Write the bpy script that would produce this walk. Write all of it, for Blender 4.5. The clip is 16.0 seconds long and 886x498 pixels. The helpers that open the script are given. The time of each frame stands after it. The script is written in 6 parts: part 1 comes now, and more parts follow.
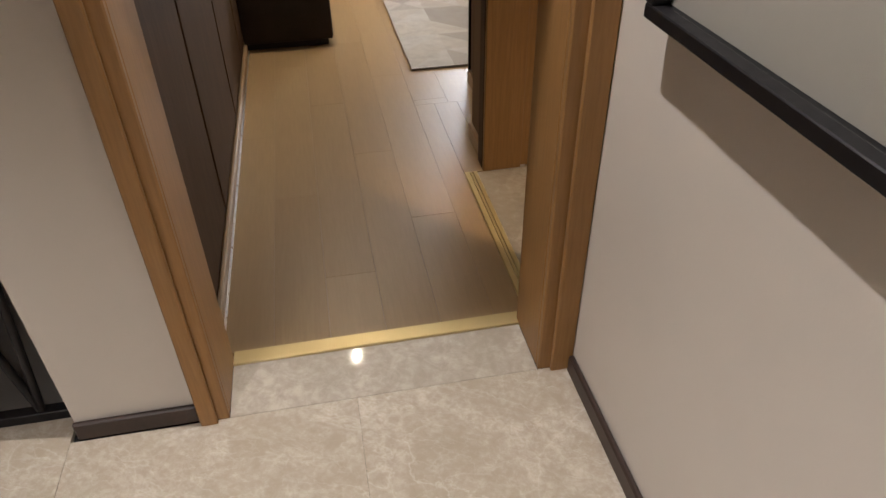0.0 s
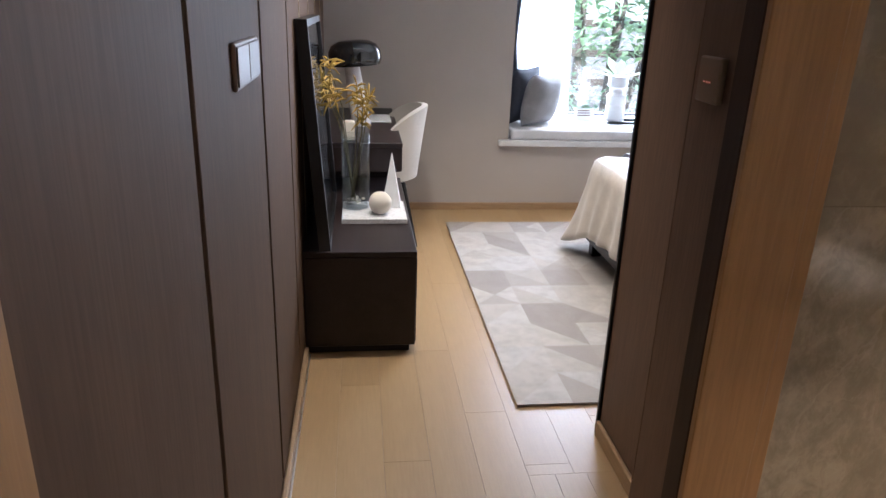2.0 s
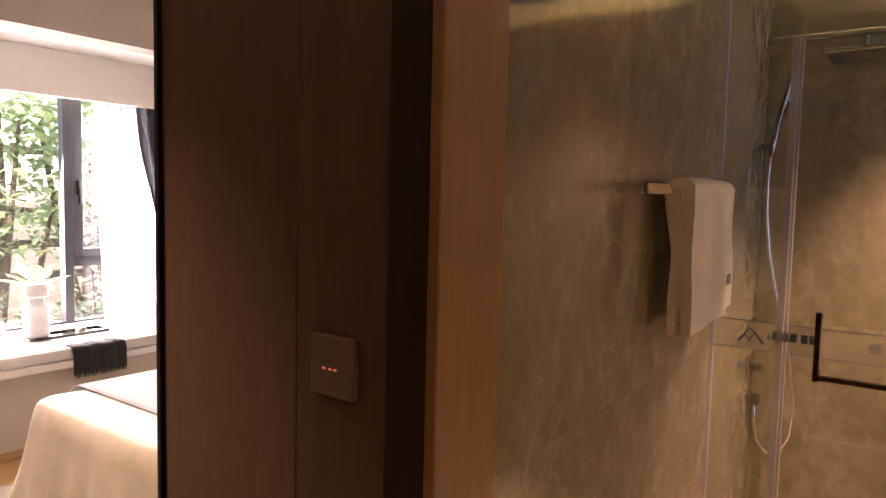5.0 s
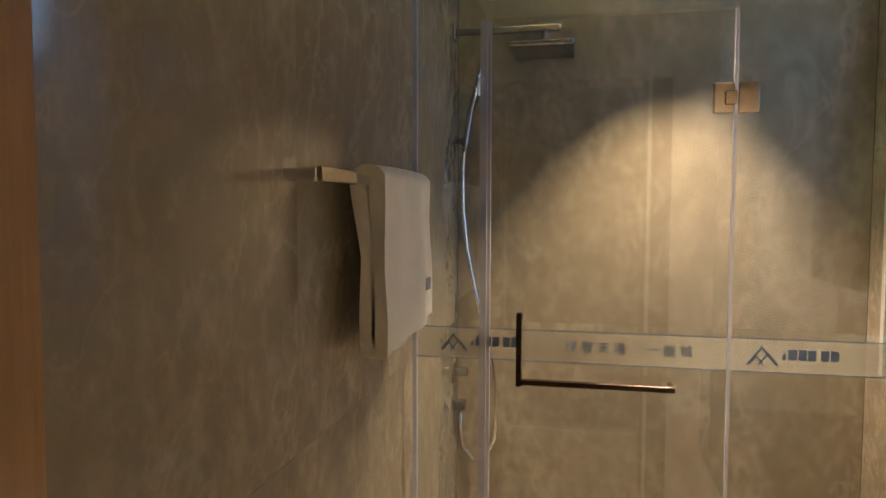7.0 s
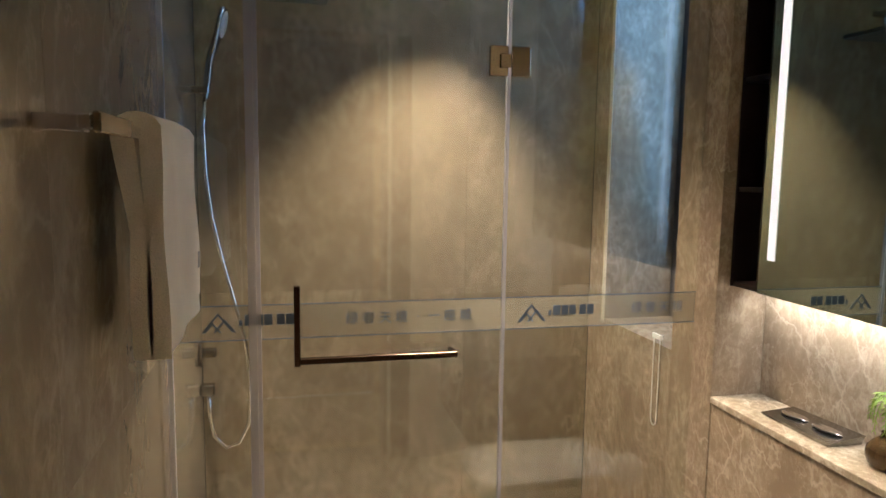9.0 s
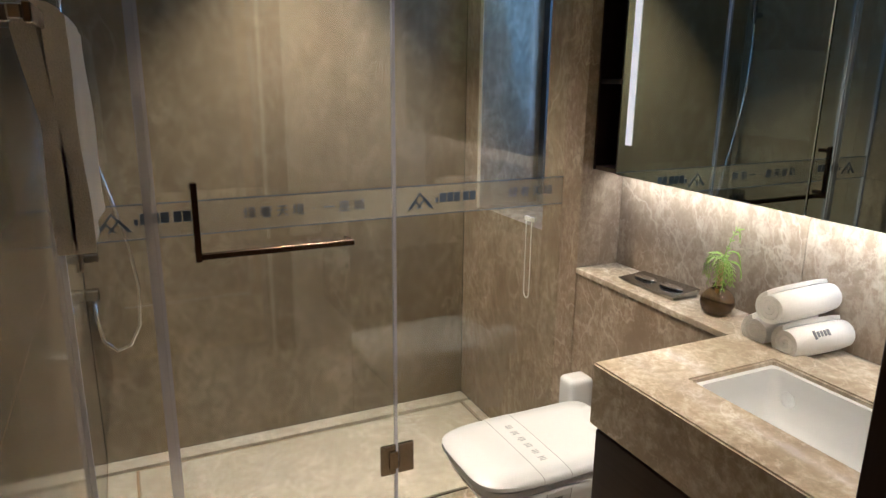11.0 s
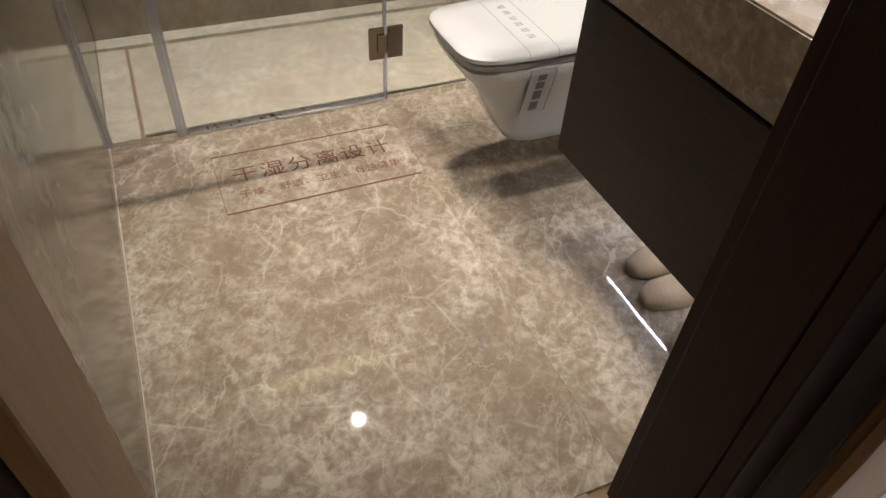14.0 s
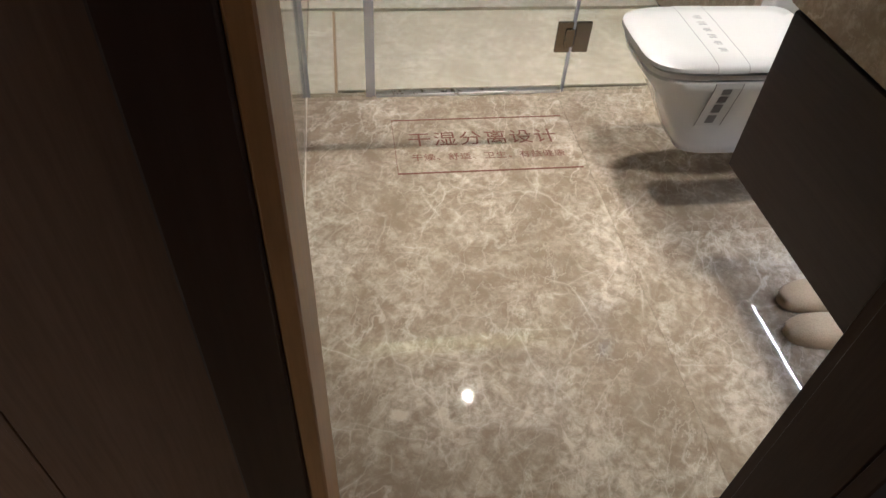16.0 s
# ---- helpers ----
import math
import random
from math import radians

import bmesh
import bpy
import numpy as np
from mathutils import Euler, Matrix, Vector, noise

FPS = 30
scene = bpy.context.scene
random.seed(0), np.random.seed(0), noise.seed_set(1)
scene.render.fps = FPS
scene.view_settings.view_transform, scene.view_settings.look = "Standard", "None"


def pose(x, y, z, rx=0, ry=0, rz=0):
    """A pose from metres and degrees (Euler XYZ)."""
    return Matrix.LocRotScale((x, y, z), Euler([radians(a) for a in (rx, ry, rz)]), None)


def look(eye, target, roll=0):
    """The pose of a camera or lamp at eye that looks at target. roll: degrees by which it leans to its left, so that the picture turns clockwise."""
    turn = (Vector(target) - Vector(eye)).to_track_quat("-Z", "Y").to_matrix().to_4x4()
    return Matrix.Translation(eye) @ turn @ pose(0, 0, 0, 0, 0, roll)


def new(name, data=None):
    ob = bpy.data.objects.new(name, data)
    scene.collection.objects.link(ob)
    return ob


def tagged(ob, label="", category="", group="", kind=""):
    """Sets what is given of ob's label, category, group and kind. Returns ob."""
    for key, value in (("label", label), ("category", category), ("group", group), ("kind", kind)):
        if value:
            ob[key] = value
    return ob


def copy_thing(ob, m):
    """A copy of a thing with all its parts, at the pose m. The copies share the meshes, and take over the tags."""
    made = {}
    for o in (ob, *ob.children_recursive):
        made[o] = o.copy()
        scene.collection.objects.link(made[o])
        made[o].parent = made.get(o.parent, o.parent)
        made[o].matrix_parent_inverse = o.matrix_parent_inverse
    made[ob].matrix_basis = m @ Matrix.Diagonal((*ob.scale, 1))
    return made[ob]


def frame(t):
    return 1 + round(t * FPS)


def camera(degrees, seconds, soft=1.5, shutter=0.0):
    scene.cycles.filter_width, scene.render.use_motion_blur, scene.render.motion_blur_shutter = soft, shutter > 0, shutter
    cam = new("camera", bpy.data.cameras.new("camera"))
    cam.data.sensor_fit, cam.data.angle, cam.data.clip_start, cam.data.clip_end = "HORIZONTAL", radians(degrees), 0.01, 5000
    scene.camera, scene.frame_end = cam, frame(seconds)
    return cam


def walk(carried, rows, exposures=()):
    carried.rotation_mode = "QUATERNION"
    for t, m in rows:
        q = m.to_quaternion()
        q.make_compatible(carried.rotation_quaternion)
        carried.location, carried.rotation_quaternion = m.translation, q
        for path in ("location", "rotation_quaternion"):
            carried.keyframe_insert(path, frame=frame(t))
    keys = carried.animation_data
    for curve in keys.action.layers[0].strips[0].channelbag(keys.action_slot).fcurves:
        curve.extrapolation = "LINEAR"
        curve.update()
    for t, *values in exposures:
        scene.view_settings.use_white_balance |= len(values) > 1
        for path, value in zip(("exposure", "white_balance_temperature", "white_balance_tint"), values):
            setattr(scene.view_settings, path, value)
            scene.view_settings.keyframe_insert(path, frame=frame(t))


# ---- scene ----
cam = camera(65.9, 16.0)
PATH = [
    (0, (0.557, -1.315, 1.266), (0.849, 0.26, 0.069), -1.0),
    (0.3, (0.524, -1.157, 1.277), (0.783, 0.46, 0.129), -0.6),
    (0.5, (0.512, -1.054, 1.306), (0.775, 0.586, 0.192), -0.1),
    (1, (0.504, -0.785, 1.324), (0.78, 0.954, 0.375), 1.9),
    (1.5, (0.502, -0.531, 1.35), (0.741, 1.288, 0.553), 1.8),
    (2, (0.432, -0.328, 1.369), (0.671, 1.541, 0.696), 2.1),
    (2.5, (0.372, -0.145, 1.41), (0.772, 1.74, 0.876), 1.6),
    (3, (0.372, -0.031, 1.446), (0.874, 1.852, 0.994), 0.5),
    (3.5, (0.362, 0.077, 1.478), (0.955, 1.95, 1.105), 0.8),
    (4, (0.357, 0.172, 1.503), (1.176, 1.977, 1.241), 1.7),
    (4.5, (0.374, 0.251, 1.503), (1.692, 1.746, 1.343), 1.7),
    (5, (0.423, 0.295, 1.491), (2.047, 1.452, 1.34), 1.3),
    (5.2, (0.442, 0.284, 1.495), (2.142, 1.326, 1.334), 0.8),
    (7.3, (0.867, 0.396, 1.462), (2.844, 0.686, 1.369), 0.3),
    (7.5, (0.897, 0.416, 1.465), (2.886, 0.612, 1.388), 0.4),
    (8, (0.968, 0.476, 1.461), (2.966, 0.419, 1.398), 1.4),
    (8.2, (0.989, 0.491, 1.46), (2.98, 0.321, 1.371), 1.7),
    (10.5, (0.912, 0.72, 1.497), (2.731, -0.009, 1.095), -0.1),
    (11, (0.893, 0.707, 1.462), (2.642, -0.116, 0.95), 0.6),
    (11.5, (0.902, 0.684, 1.406), (2.539, -0.172, 0.639), 0.7),
    (12, (0.894, 0.658, 1.363), (2.432, -0.159, 0.38), 0.8),
    (12.5, (0.875, 0.65, 1.337), (2.354, -0.14, 0.246), 1.0),
    (13, (0.857, 0.646, 1.326), (2.292, -0.119, 0.161), 1.4),
    (13.5, (0.828, 0.649, 1.296), (2.212, -0.059, 0.038), 1.5),
    (14, (0.83, 0.664, 1.27), (2.13, 0.038, -0.115), 3.8),
    (14.5, (0.817, 0.652, 1.236), (2.028, 0.302, -0.317), 2.5),
    (15, (0.799, 0.63, 1.225), (1.975, 0.386, -0.374), 1.7),
    (15.5, (0.78, 0.708, 1.275), (2.059, 0.54, -0.254), 2.3),
    (16, (0.752, 0.739, 1.301), (2.141, 0.483, -0.115), 4.3),
]
EXPOSE = [(0, 1.75, 6000, 14), (1.0, 2.15, 5250, 12), (1.5, 2.35, 5200, 14), (2.0, 2.3, 5150, 16), (2.5, 2.0, 5250, 14), (3.5, 1.45, 5500, 13), (4.0, 1.3, 5600, 13), (4.5, 1.4, 5900, 14), (5.0, 2.3, 7500, 34), (5.2, 2.3, 7500, 34), (7.3, 2.4, 5650, 9), (8.2, 2.36, 5600, 9), (10.5, 1.85, 5150, 9), (13.5, 1.62, 4950, 10), (16, 1.75, 4700, 9)]
walk(cam, [(t, look(eye, target, roll)) for t, eye, target, roll in PATH], EXPOSE)
SKY, BAY = 0.15, 52

# ---------------------------------------------------------------- world and light
world = bpy.data.worlds.new("world")
scene.world = world
world.use_nodes = True
wn = world.node_tree
sky = wn.nodes.new("ShaderNodeTexSky")
sky.sky_type, sky.sun_disc = "NISHITA", False
sky.sun_elevation, sky.sun_rotation = radians(60), radians(214)
wn.links.new(sky.outputs["Color"], wn.nodes["Background"].inputs["Color"])
wn.nodes["Background"].inputs["Strength"].default_value = SKY


def lamp(name, kind, m, energy, color, size=0.1, size_y=None, spot=60, blend=0.5, spread=180):
    data = bpy.data.lights.new(name, kind)
    data.energy, data.color = energy, color
    if kind == "AREA":
        data.shape = "RECTANGLE" if size_y else "DISK"
        data.size, data.spread = size, radians(spread)
        if size_y:
            data.size_y = size_y
    elif kind == "SPOT":
        data.shadow_soft_size, data.spot_size, data.spot_blend = size, radians(spot), blend
    elif kind == "SUN":
        data.angle = radians(size)
    ob = new(name, data)
    ob.matrix_world = m
    return ob


WARM, COOL = (1.0, 0.74, 0.46), (1.0, 0.98, 0.94)
lamp("sun", "SUN", look((0, 0, 0), (0.30, 0.45, -1.0)), 5.0, (1.0, 0.95, 0.88), size=1.0)
# daylight that comes in by the bay window and by the shower's window
lamp("bay_daylight", "AREA", look((2.6, 5.19, 1.35), (2.3, 0.5, 0.1)), BAY, COOL, 1.9, 1.5, spread=150)
lamp("shower_daylight", "AREA", look((3.08, -1.02, 1.70), (3.25, -0.2, 1.4)), 1.7, (0.36, 0.62, 1.0), 0.4, 1.35)
# recessed downlights; the rear landing one is an unseen fill lamp, added
lamp("shower_spot", "SPOT", look((3.07, 0.08, 2.40), (3.07, 0.08, 0)), 56, WARM, 0.005, spot=82, blend=0.7)
lamp("vanity_spot", "SPOT", look((2.31, -0.07, 2.40), (2.31, -0.07, 0)), 32, WARM, 0.004, spot=54, blend=0.7)
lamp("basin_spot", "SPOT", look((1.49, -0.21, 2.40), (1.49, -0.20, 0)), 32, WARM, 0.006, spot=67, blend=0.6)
lamp("corridor_spot", "SPOT", look((0.57, 2.34, 2.40), (0.57, 2.34, 0)), 28, (1.0, 0.84, 0.60), 0.003, spot=112, blend=0.8)
lamp("landing_rear_spot", "SPOT", look((-0.45, -1.9, 2.68), (-0.40, -1.9, 0)), 46, (1.0, 0.92, 0.82), 0.02, spot=92, blend=0.5)
lamp("landing_spot", "SPOT", look((0.40, -0.24, 2.68), (0.46, -0.95, 0)), 56, (1.0, 0.92, 0.82), 0.012, spot=96, blend=0.75)
lamp("bedroom_spot", "SPOT", look((1.60, 3.15, 2.70), (1.60, 3.15, 0)), 30, (1.0, 0.82, 0.58), 0.02, spot=72, blend=0.8)
# concealed strips: under the mirror cabinet, under the vanity, over the shower
lamp("mirror_strip", "AREA", look((1.98, -0.715, 1.140), (1.98, -0.79, 1.06)), 1.2, (1.0, 0.86, 0.70), 1.30, 0.02)
lamp("vanity_strip", "AREA", look((1.63, -0.478, 0.278), (1.63, -0.478, 0)), 0.45, (1.0, 0.82, 0.66), 0.70, 0.004)
lamp("cove_strip", "AREA", look((3.360, 0.10, 2.570), (3.507, 0.10, 2.46)), 4.5, (1.0, 0.88, 0.42), 1.4, 0.03)

# ---------------------------------------------------------------- materials


class Mat:
    """A node material under way: texture coordinates in metres, a principled shader and short calls for nodes."""

    def __init__(self, name, rough=0.5, metal=0.0, color=(0.8, 0.8, 0.8), **more):
        self.m = bpy.data.materials.new(name)
        self.m.use_nodes = True
        self.t = self.m.node_tree
        self.b = self.t.nodes["Principled BSDF"]
        self.put("Base Color", (*color, 1))
        self.put("Roughness", rough)
        self.put("Metallic", metal)
        for k, v in more.items():
            self.put(k.replace("_", " "), v)
        self.pos = self.node("ShaderNodeNewGeometry").outputs["Position"]

    def put(self, key, value):
        self.b.inputs[key].default_value = value

    def node(self, kind, operation="", feature="", blend_type=""):
        n = self.t.nodes.new(kind)
        if operation:
            n.operation = operation
        if feature:
            n.feature = feature
        if blend_type:
            n.data_type, n.blend_type = "RGBA", blend_type
        return n

    def link(self, a, b):
        self.t.links.new(a, b)

    def mapped(self, scale=(1, 1, 1), rot=(0, 0, 0)):
        n = self.node("ShaderNodeMapping")
        n.inputs["Scale"].default_value, n.inputs["Rotation"].default_value = scale, rot
        self.link(self.pos, n.inputs["Vector"])
        return n.outputs["Vector"]

    def shifted(self, vec, amount=7.0):
        """The coordinates moved by each object's own random number, so that alike pieces differ."""
        info = self.node("ShaderNodeObjectInfo")
        mul = self.node("ShaderNodeVectorMath", operation="SCALE")
        mul.inputs[0].default_value = (1, 0.7, 1.3)
        add = self.node("ShaderNodeVectorMath", operation="ADD")
        m2 = self.node("ShaderNodeMath", operation="MULTIPLY")
        m2.inputs[1].default_value = amount
        self.link(info.outputs["Random"], m2.inputs[0])
        self.link(m2.outputs[0], mul.inputs["Scale"])
        self.link(vec, add.inputs[0])
        self.link(mul.outputs[0], add.inputs[1])
        return add.outputs[0]

    def noise(self, vec, scale, detail=4, rough=0.55, distort=0.0):
        n = self.node("ShaderNodeTexNoise")
        n.inputs["Scale"].default_value, n.inputs["Detail"].default_value = scale, detail
        n.inputs["Roughness"].default_value, n.inputs["Distortion"].default_value = rough, distort
        self.link(vec, n.inputs["Vector"])
        return n.outputs["Fac"]

    def ramp(self, fac, *stops):
        n = self.node("ShaderNodeValToRGB")
        while len(n.color_ramp.elements) < len(stops):
            n.color_ramp.elements.new(0.5)
        for e, (p, c) in zip(n.color_ramp.elements, stops):
            e.position = p
            e.color = (*c, 1) if isinstance(c, tuple) else (c, c, c, 1)
        self.link(fac, n.inputs["Fac"])
        return n.outputs["Color"]

    def mix(self, fac, a, b, mode="MIX"):
        n = self.node("ShaderNodeMix", blend_type=mode)
        for sock, v in ((n.inputs[0], fac), (n.inputs[6], a), (n.inputs[7], b)):
            if isinstance(v, (int, float)):
                sock.default_value = v
            elif isinstance(v, tuple):
                sock.default_value = (*v, 1)
            else:
                self.link(v, sock)
        return n.outputs[2]

    def colour(self, out):
        self.link(out, self.b.inputs["Base Color"])
        return self

    def rough(self, fac, lo, hi):
        n = self.node("ShaderNodeMapRange")
        n.inputs["To Min"].default_value, n.inputs["To Max"].default_value = lo, hi
        self.link(fac, n.inputs["Value"])
        self.link(n.outputs[0], self.b.inputs["Roughness"])
        return self

    def bump(self, fac, dist=0.002, strength=0.5):
        n = self.node("ShaderNodeBump")
        n.inputs["Distance"].default_value, n.inputs["Strength"].default_value = dist, strength
        self.link(fac, n.inputs["Height"])
        self.link(n.outputs[0], self.b.inputs["Normal"])
        return self


def paint(name, color, rough=0.6, vary=0.06, grain=90):
    k = Mat(name, rough)
    a = k.noise(k.mapped(), 1.3, 3)
    f = k.noise(k.mapped(), grain, 3)
    lo = tuple(c * (1 - vary) for c in color)
    hi = tuple(min(1, c * (1 + vary)) for c in color)
    k.colour(k.ramp(a, (0.3, lo), (0.7, hi))).bump(f, 0.0008, 0.35)
    return k.m


def wood(name, dark, light, rough=0.45, axis="z", fine=1.0, piece=False, gloss=0.0, spec=0.5):
    """Long grain along one axis, with broad bands, fine pores and a little sheen."""
    k = Mat(name, rough)
    s = {"z": (14, 14, 0.9), "y": (14, 0.9, 14), "x": (0.9, 14, 14)}[axis]
    vec = k.mapped(tuple(v * fine for v in s))
    if piece:
        vec = k.shifted(vec)
    broad = k.noise(vec, 0.7, 5, 0.6, 0.6)
    f = tuple(v * 9 for v in s)
    pores = k.noise(k.mapped(tuple(v * fine for v in f)), 1.0, 4, 0.6)
    base = k.ramp(broad, (0.25, dark), (0.75, light))
    base = k.mix(k.ramp(pores, (0.35, 0.35), (0.62, 0.0)), base, tuple(c * 0.62 for c in dark))
    if piece:
        info = k.node("ShaderNodeObjectInfo")
        base = k.mix(0.55, base, k.ramp(info.outputs["Random"], (0.0, tuple(0.5 * (c + d) for c, d in zip(dark, light))), (0.5, light), (1.0, tuple(c * 1.06 for c in light))))
    k.colour(base).rough(broad, rough - 0.06, rough + 0.10).bump(pores, 0.0006, 0.3)
    k.put("Specular IOR Level", spec)
    if gloss:
        k.put("Coat Weight", gloss)
        k.put("Coat Roughness", 0.12)
    return k.m


def stone(name, dark, mid, light, vein, rough=0.12, scale=1.0, piece=False, veins=0.9, stretch=(1, 1, 1), net=0.0):
    """Polished marble: soft clouds, mottled flecks and pale branching veins."""
    k = Mat(name, rough)
    vec = k.mapped(tuple(scale * v for v in stretch), (0.3, 0.2, 0.5))
    if piece:
        vec = k.shifted(vec, 11)
    cloud = k.noise(vec, 2.6, 7, 0.62, 0.7)
    fleck = k.noise(vec, 26, 5, 0.68, 0.4)
    base = k.ramp(cloud, (0.34, dark), (0.50, mid), (0.64, light))
    patch = k.noise(vec, 8.5, 6, 0.7, 0.9)
    base = k.mix(k.ramp(patch, (0.36, 0.85), (0.54, 0.0)), base, dark)
    base = k.mix(k.ramp(fleck, (0.38, 0.75), (0.58, 0.0)), base, dark)
    base = k.mix(k.ramp(fleck, (0.55, 0.0), (0.75, 0.45)), base, light)
    warp = k.node("ShaderNodeTexNoise")
    warp.inputs["Scale"].default_value, warp.inputs["Detail"].default_value = 3.0, 8
    k.link(vec, warp.inputs["Vector"])
    add = k.node("ShaderNodeVectorMath", operation="MULTIPLY_ADD")
    k.link(warp.outputs["Color"], add.inputs[0])
    add.inputs[1].default_value = (0.30, 0.30, 0.30)
    k.link(vec, add.inputs[2])
    fine = k.node("ShaderNodeVectorMath", operation="MULTIPLY_ADD")
    k.link(warp.outputs["Color"], fine.inputs[0])
    fine.inputs[1].default_value = (0.10, 0.10, 0.10)
    k.link(vec, fine.inputs[2])
    for size, width, strength, way in ((1.7, 0.005, veins, add), (3.6, 0.008, veins * net, fine), (7.5, 0.012, veins * net * 0.7, fine)):
        v = k.node("ShaderNodeTexVoronoi", feature="DISTANCE_TO_EDGE")
        v.inputs["Scale"].default_value = size
        k.link(way.outputs[0], v.inputs["Vector"])
        line = k.ramp(v.outputs["Distance"], (0.0, strength), (width, strength * 0.35), (width * 4, 0.0))
        gate = k.noise(vec, size * 0.9, 3)
        both = k.node("ShaderNodeMath", operation="MULTIPLY")
        k.link(line, both.inputs[0])
        k.link(k.ramp(gate, (0.50, 0.0), (0.64, 1.0)), both.inputs[1])
        base = k.mix(both.outputs[0], base, vein)
    for turn, size, strength in ((0.45, 1.3, veins), (-0.55, 1.7, veins), (1.25, 2.3, veins * 0.8), (0.9, 4.0, veins * 0.7), (-1.1, 5.0, veins * 0.6)):
        long = k.node("ShaderNodeMapping")
        long.inputs["Rotation"].default_value, long.inputs["Scale"].default_value = (turn * 0.6, turn * 0.8, turn), (0.8, 1.7, 1.3)
        k.link(vec, long.inputs["Vector"])
        ridge = k.noise(long.outputs["Vector"], size, 6, 0.55, 0.2)
        line = k.ramp(ridge, (0.490, 0.0), (0.499, strength), (0.501, strength), (0.510, 0.0))
        gate = k.noise(vec, size * 1.1, 4, 0.6)
        both = k.node("ShaderNodeMath", operation="MULTIPLY")
        k.link(line, both.inputs[0])
        k.link(k.ramp(gate, (0.43, 0.0), (0.62, 1.0)), both.inputs[1])
        base = k.mix(both.outputs[0], base, vein)
    k.colour(base).rough(fleck, rough, rough + 0.03).bump(fleck, 0.0002, 0.1)
    return k.m


def cloth(name, color, rough=0.9, weave=700, vary=0.12, sheen=0.3, relief=0.0012, stretch=(1, 1, 1)):
    k = Mat(name, rough)
    a = k.noise(k.mapped(), 6, 4)
    w = k.noise(k.mapped(stretch), weave, 2)
    mix = k.mix(k.ramp(w, (0.3, 0.5), (0.6, 0.0)), k.ramp(a, (0.3, tuple(c * (1 - vary) for c in color)), (0.7, tuple(min(1, c * (1 + vary)) for c in color))), tuple(c * 0.72 for c in color))
    k.colour(mix).bump(w, relief, 0.6)
    k.put("Sheen Weight", sheen)
    return k.m


def metal(name, color, rough=0.2, metallic=1.0):
    k = Mat(name, rough, metallic, color)
    k.rough(k.noise(k.mapped(), 40, 3), rough * 0.8, rough * 1.3)
    return k.m


def glow(name, color, strength):
    k = Mat(name, 0.5, 0, (0.9, 0.9, 0.9))
    k.put("Emission Color", (*color, 1))
    k.put("Emission Strength", strength)
    return k.m


M_WALL = paint("warm_white_wall", (0.58, 0.53, 0.47), 0.75)
M_BEDWALL = paint("grey_beige_wallpaper", (0.42, 0.375, 0.325), 0.8, 0.04, 160)
M_CEIL = paint("ceiling_white", (0.80, 0.79, 0.76), 0.85, 0.02)
M_WHITE = paint("white_lacquer", (0.78, 0.77, 0.74), 0.4, 0.02)
M_OAKTRIM = wood("oak_trim", (0.28, 0.142, 0.042), (0.37, 0.200, 0.068), 0.42, "z")
M_OAKBASE = wood("oak_baseboard", (0.30, 0.19, 0.095), (0.42, 0.28, 0.15), 0.45, "y")
M_OAKBASEX = wood("oak_baseboard_x", (0.30, 0.19, 0.095), (0.42, 0.28, 0.15), 0.45, "x")
M_PLANK = wood("oak_floor", (0.285, 0.176, 0.074), (0.385, 0.258, 0.122), 0.36, "y", 1.0, True)
M_PANEL = wood("taupe_panel", (0.098, 0.060, 0.035), (0.132, 0.084, 0.053), 0.65, "z", 1.3, spec=0.06)
M_PANELR = wood("walnut_panel", (0.125, 0.075, 0.047), (0.165, 0.102, 0.067), 0.55, "z", 1.3, spec=0.2)
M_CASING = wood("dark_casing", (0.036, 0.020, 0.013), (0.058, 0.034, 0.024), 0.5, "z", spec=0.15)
M_SKIRT = wood("dark_skirting", (0.030, 0.017, 0.013), (0.050, 0.030, 0.022), 0.4, "y")
M_WENGE = wood("wenge", (0.0120, 0.0075, 0.0070), (0.030, 0.018, 0.016), 0.34, "y", 1.0, gloss=0.04, spec=0.3)
M_VANITY = wood("vanity_lacquer", (0.034, 0.0225, 0.019), (0.046, 0.0315, 0.027), 0.45, "x", spec=0.2)
M_BRASS = metal("brass_line", (0.45, 0.33, 0.18), 0.3)
M_STRIP = metal("champagne_strip", (0.60, 0.47, 0.22), 0.38, 0.6)
M_ALU = metal("brushed_aluminium", (0.70, 0.70, 0.72), 0.28)
M_NOZZLE = paint("grey_nozzle_plate", (0.085, 0.082, 0.078), 0.5)
M_GUN = metal("dark_chrome", (0.36, 0.35, 0.33), 0.22)
M_CHROME = metal("chrome", (0.84, 0.84, 0.86), 0.16)
M_BRONZE = metal("dark_bronze", (0.12, 0.085, 0.060), 0.22)
M_HINGE = metal("bronze_hinge", (0.31, 0.255, 0.185), 0.22)
M_BLACK = metal("black_steel", (0.012, 0.011, 0.012), 0.4, 0.4)
M_FRAME = paint("charcoal_window_frame", (0.055, 0.057, 0.065), 0.45, 0.05)
M_GAP = paint("shadow_gap", (0.006, 0.005, 0.005), 0.9)
M_MARBLE = stone("landing_marble", (0.37, 0.31, 0.235), (0.45, 0.39, 0.31), (0.52, 0.46, 0.38), (0.62, 0.57, 0.49), 0.12, 2.2, True, 0.4)
M_FLOOR = stone("bath_floor_marble", (0.265, 0.215, 0.152), (0.43, 0.372, 0.288), (0.58, 0.525, 0.432), (0.76, 0.71, 0.62), 0.016, 1.45, True, 0.46, net=1.05)
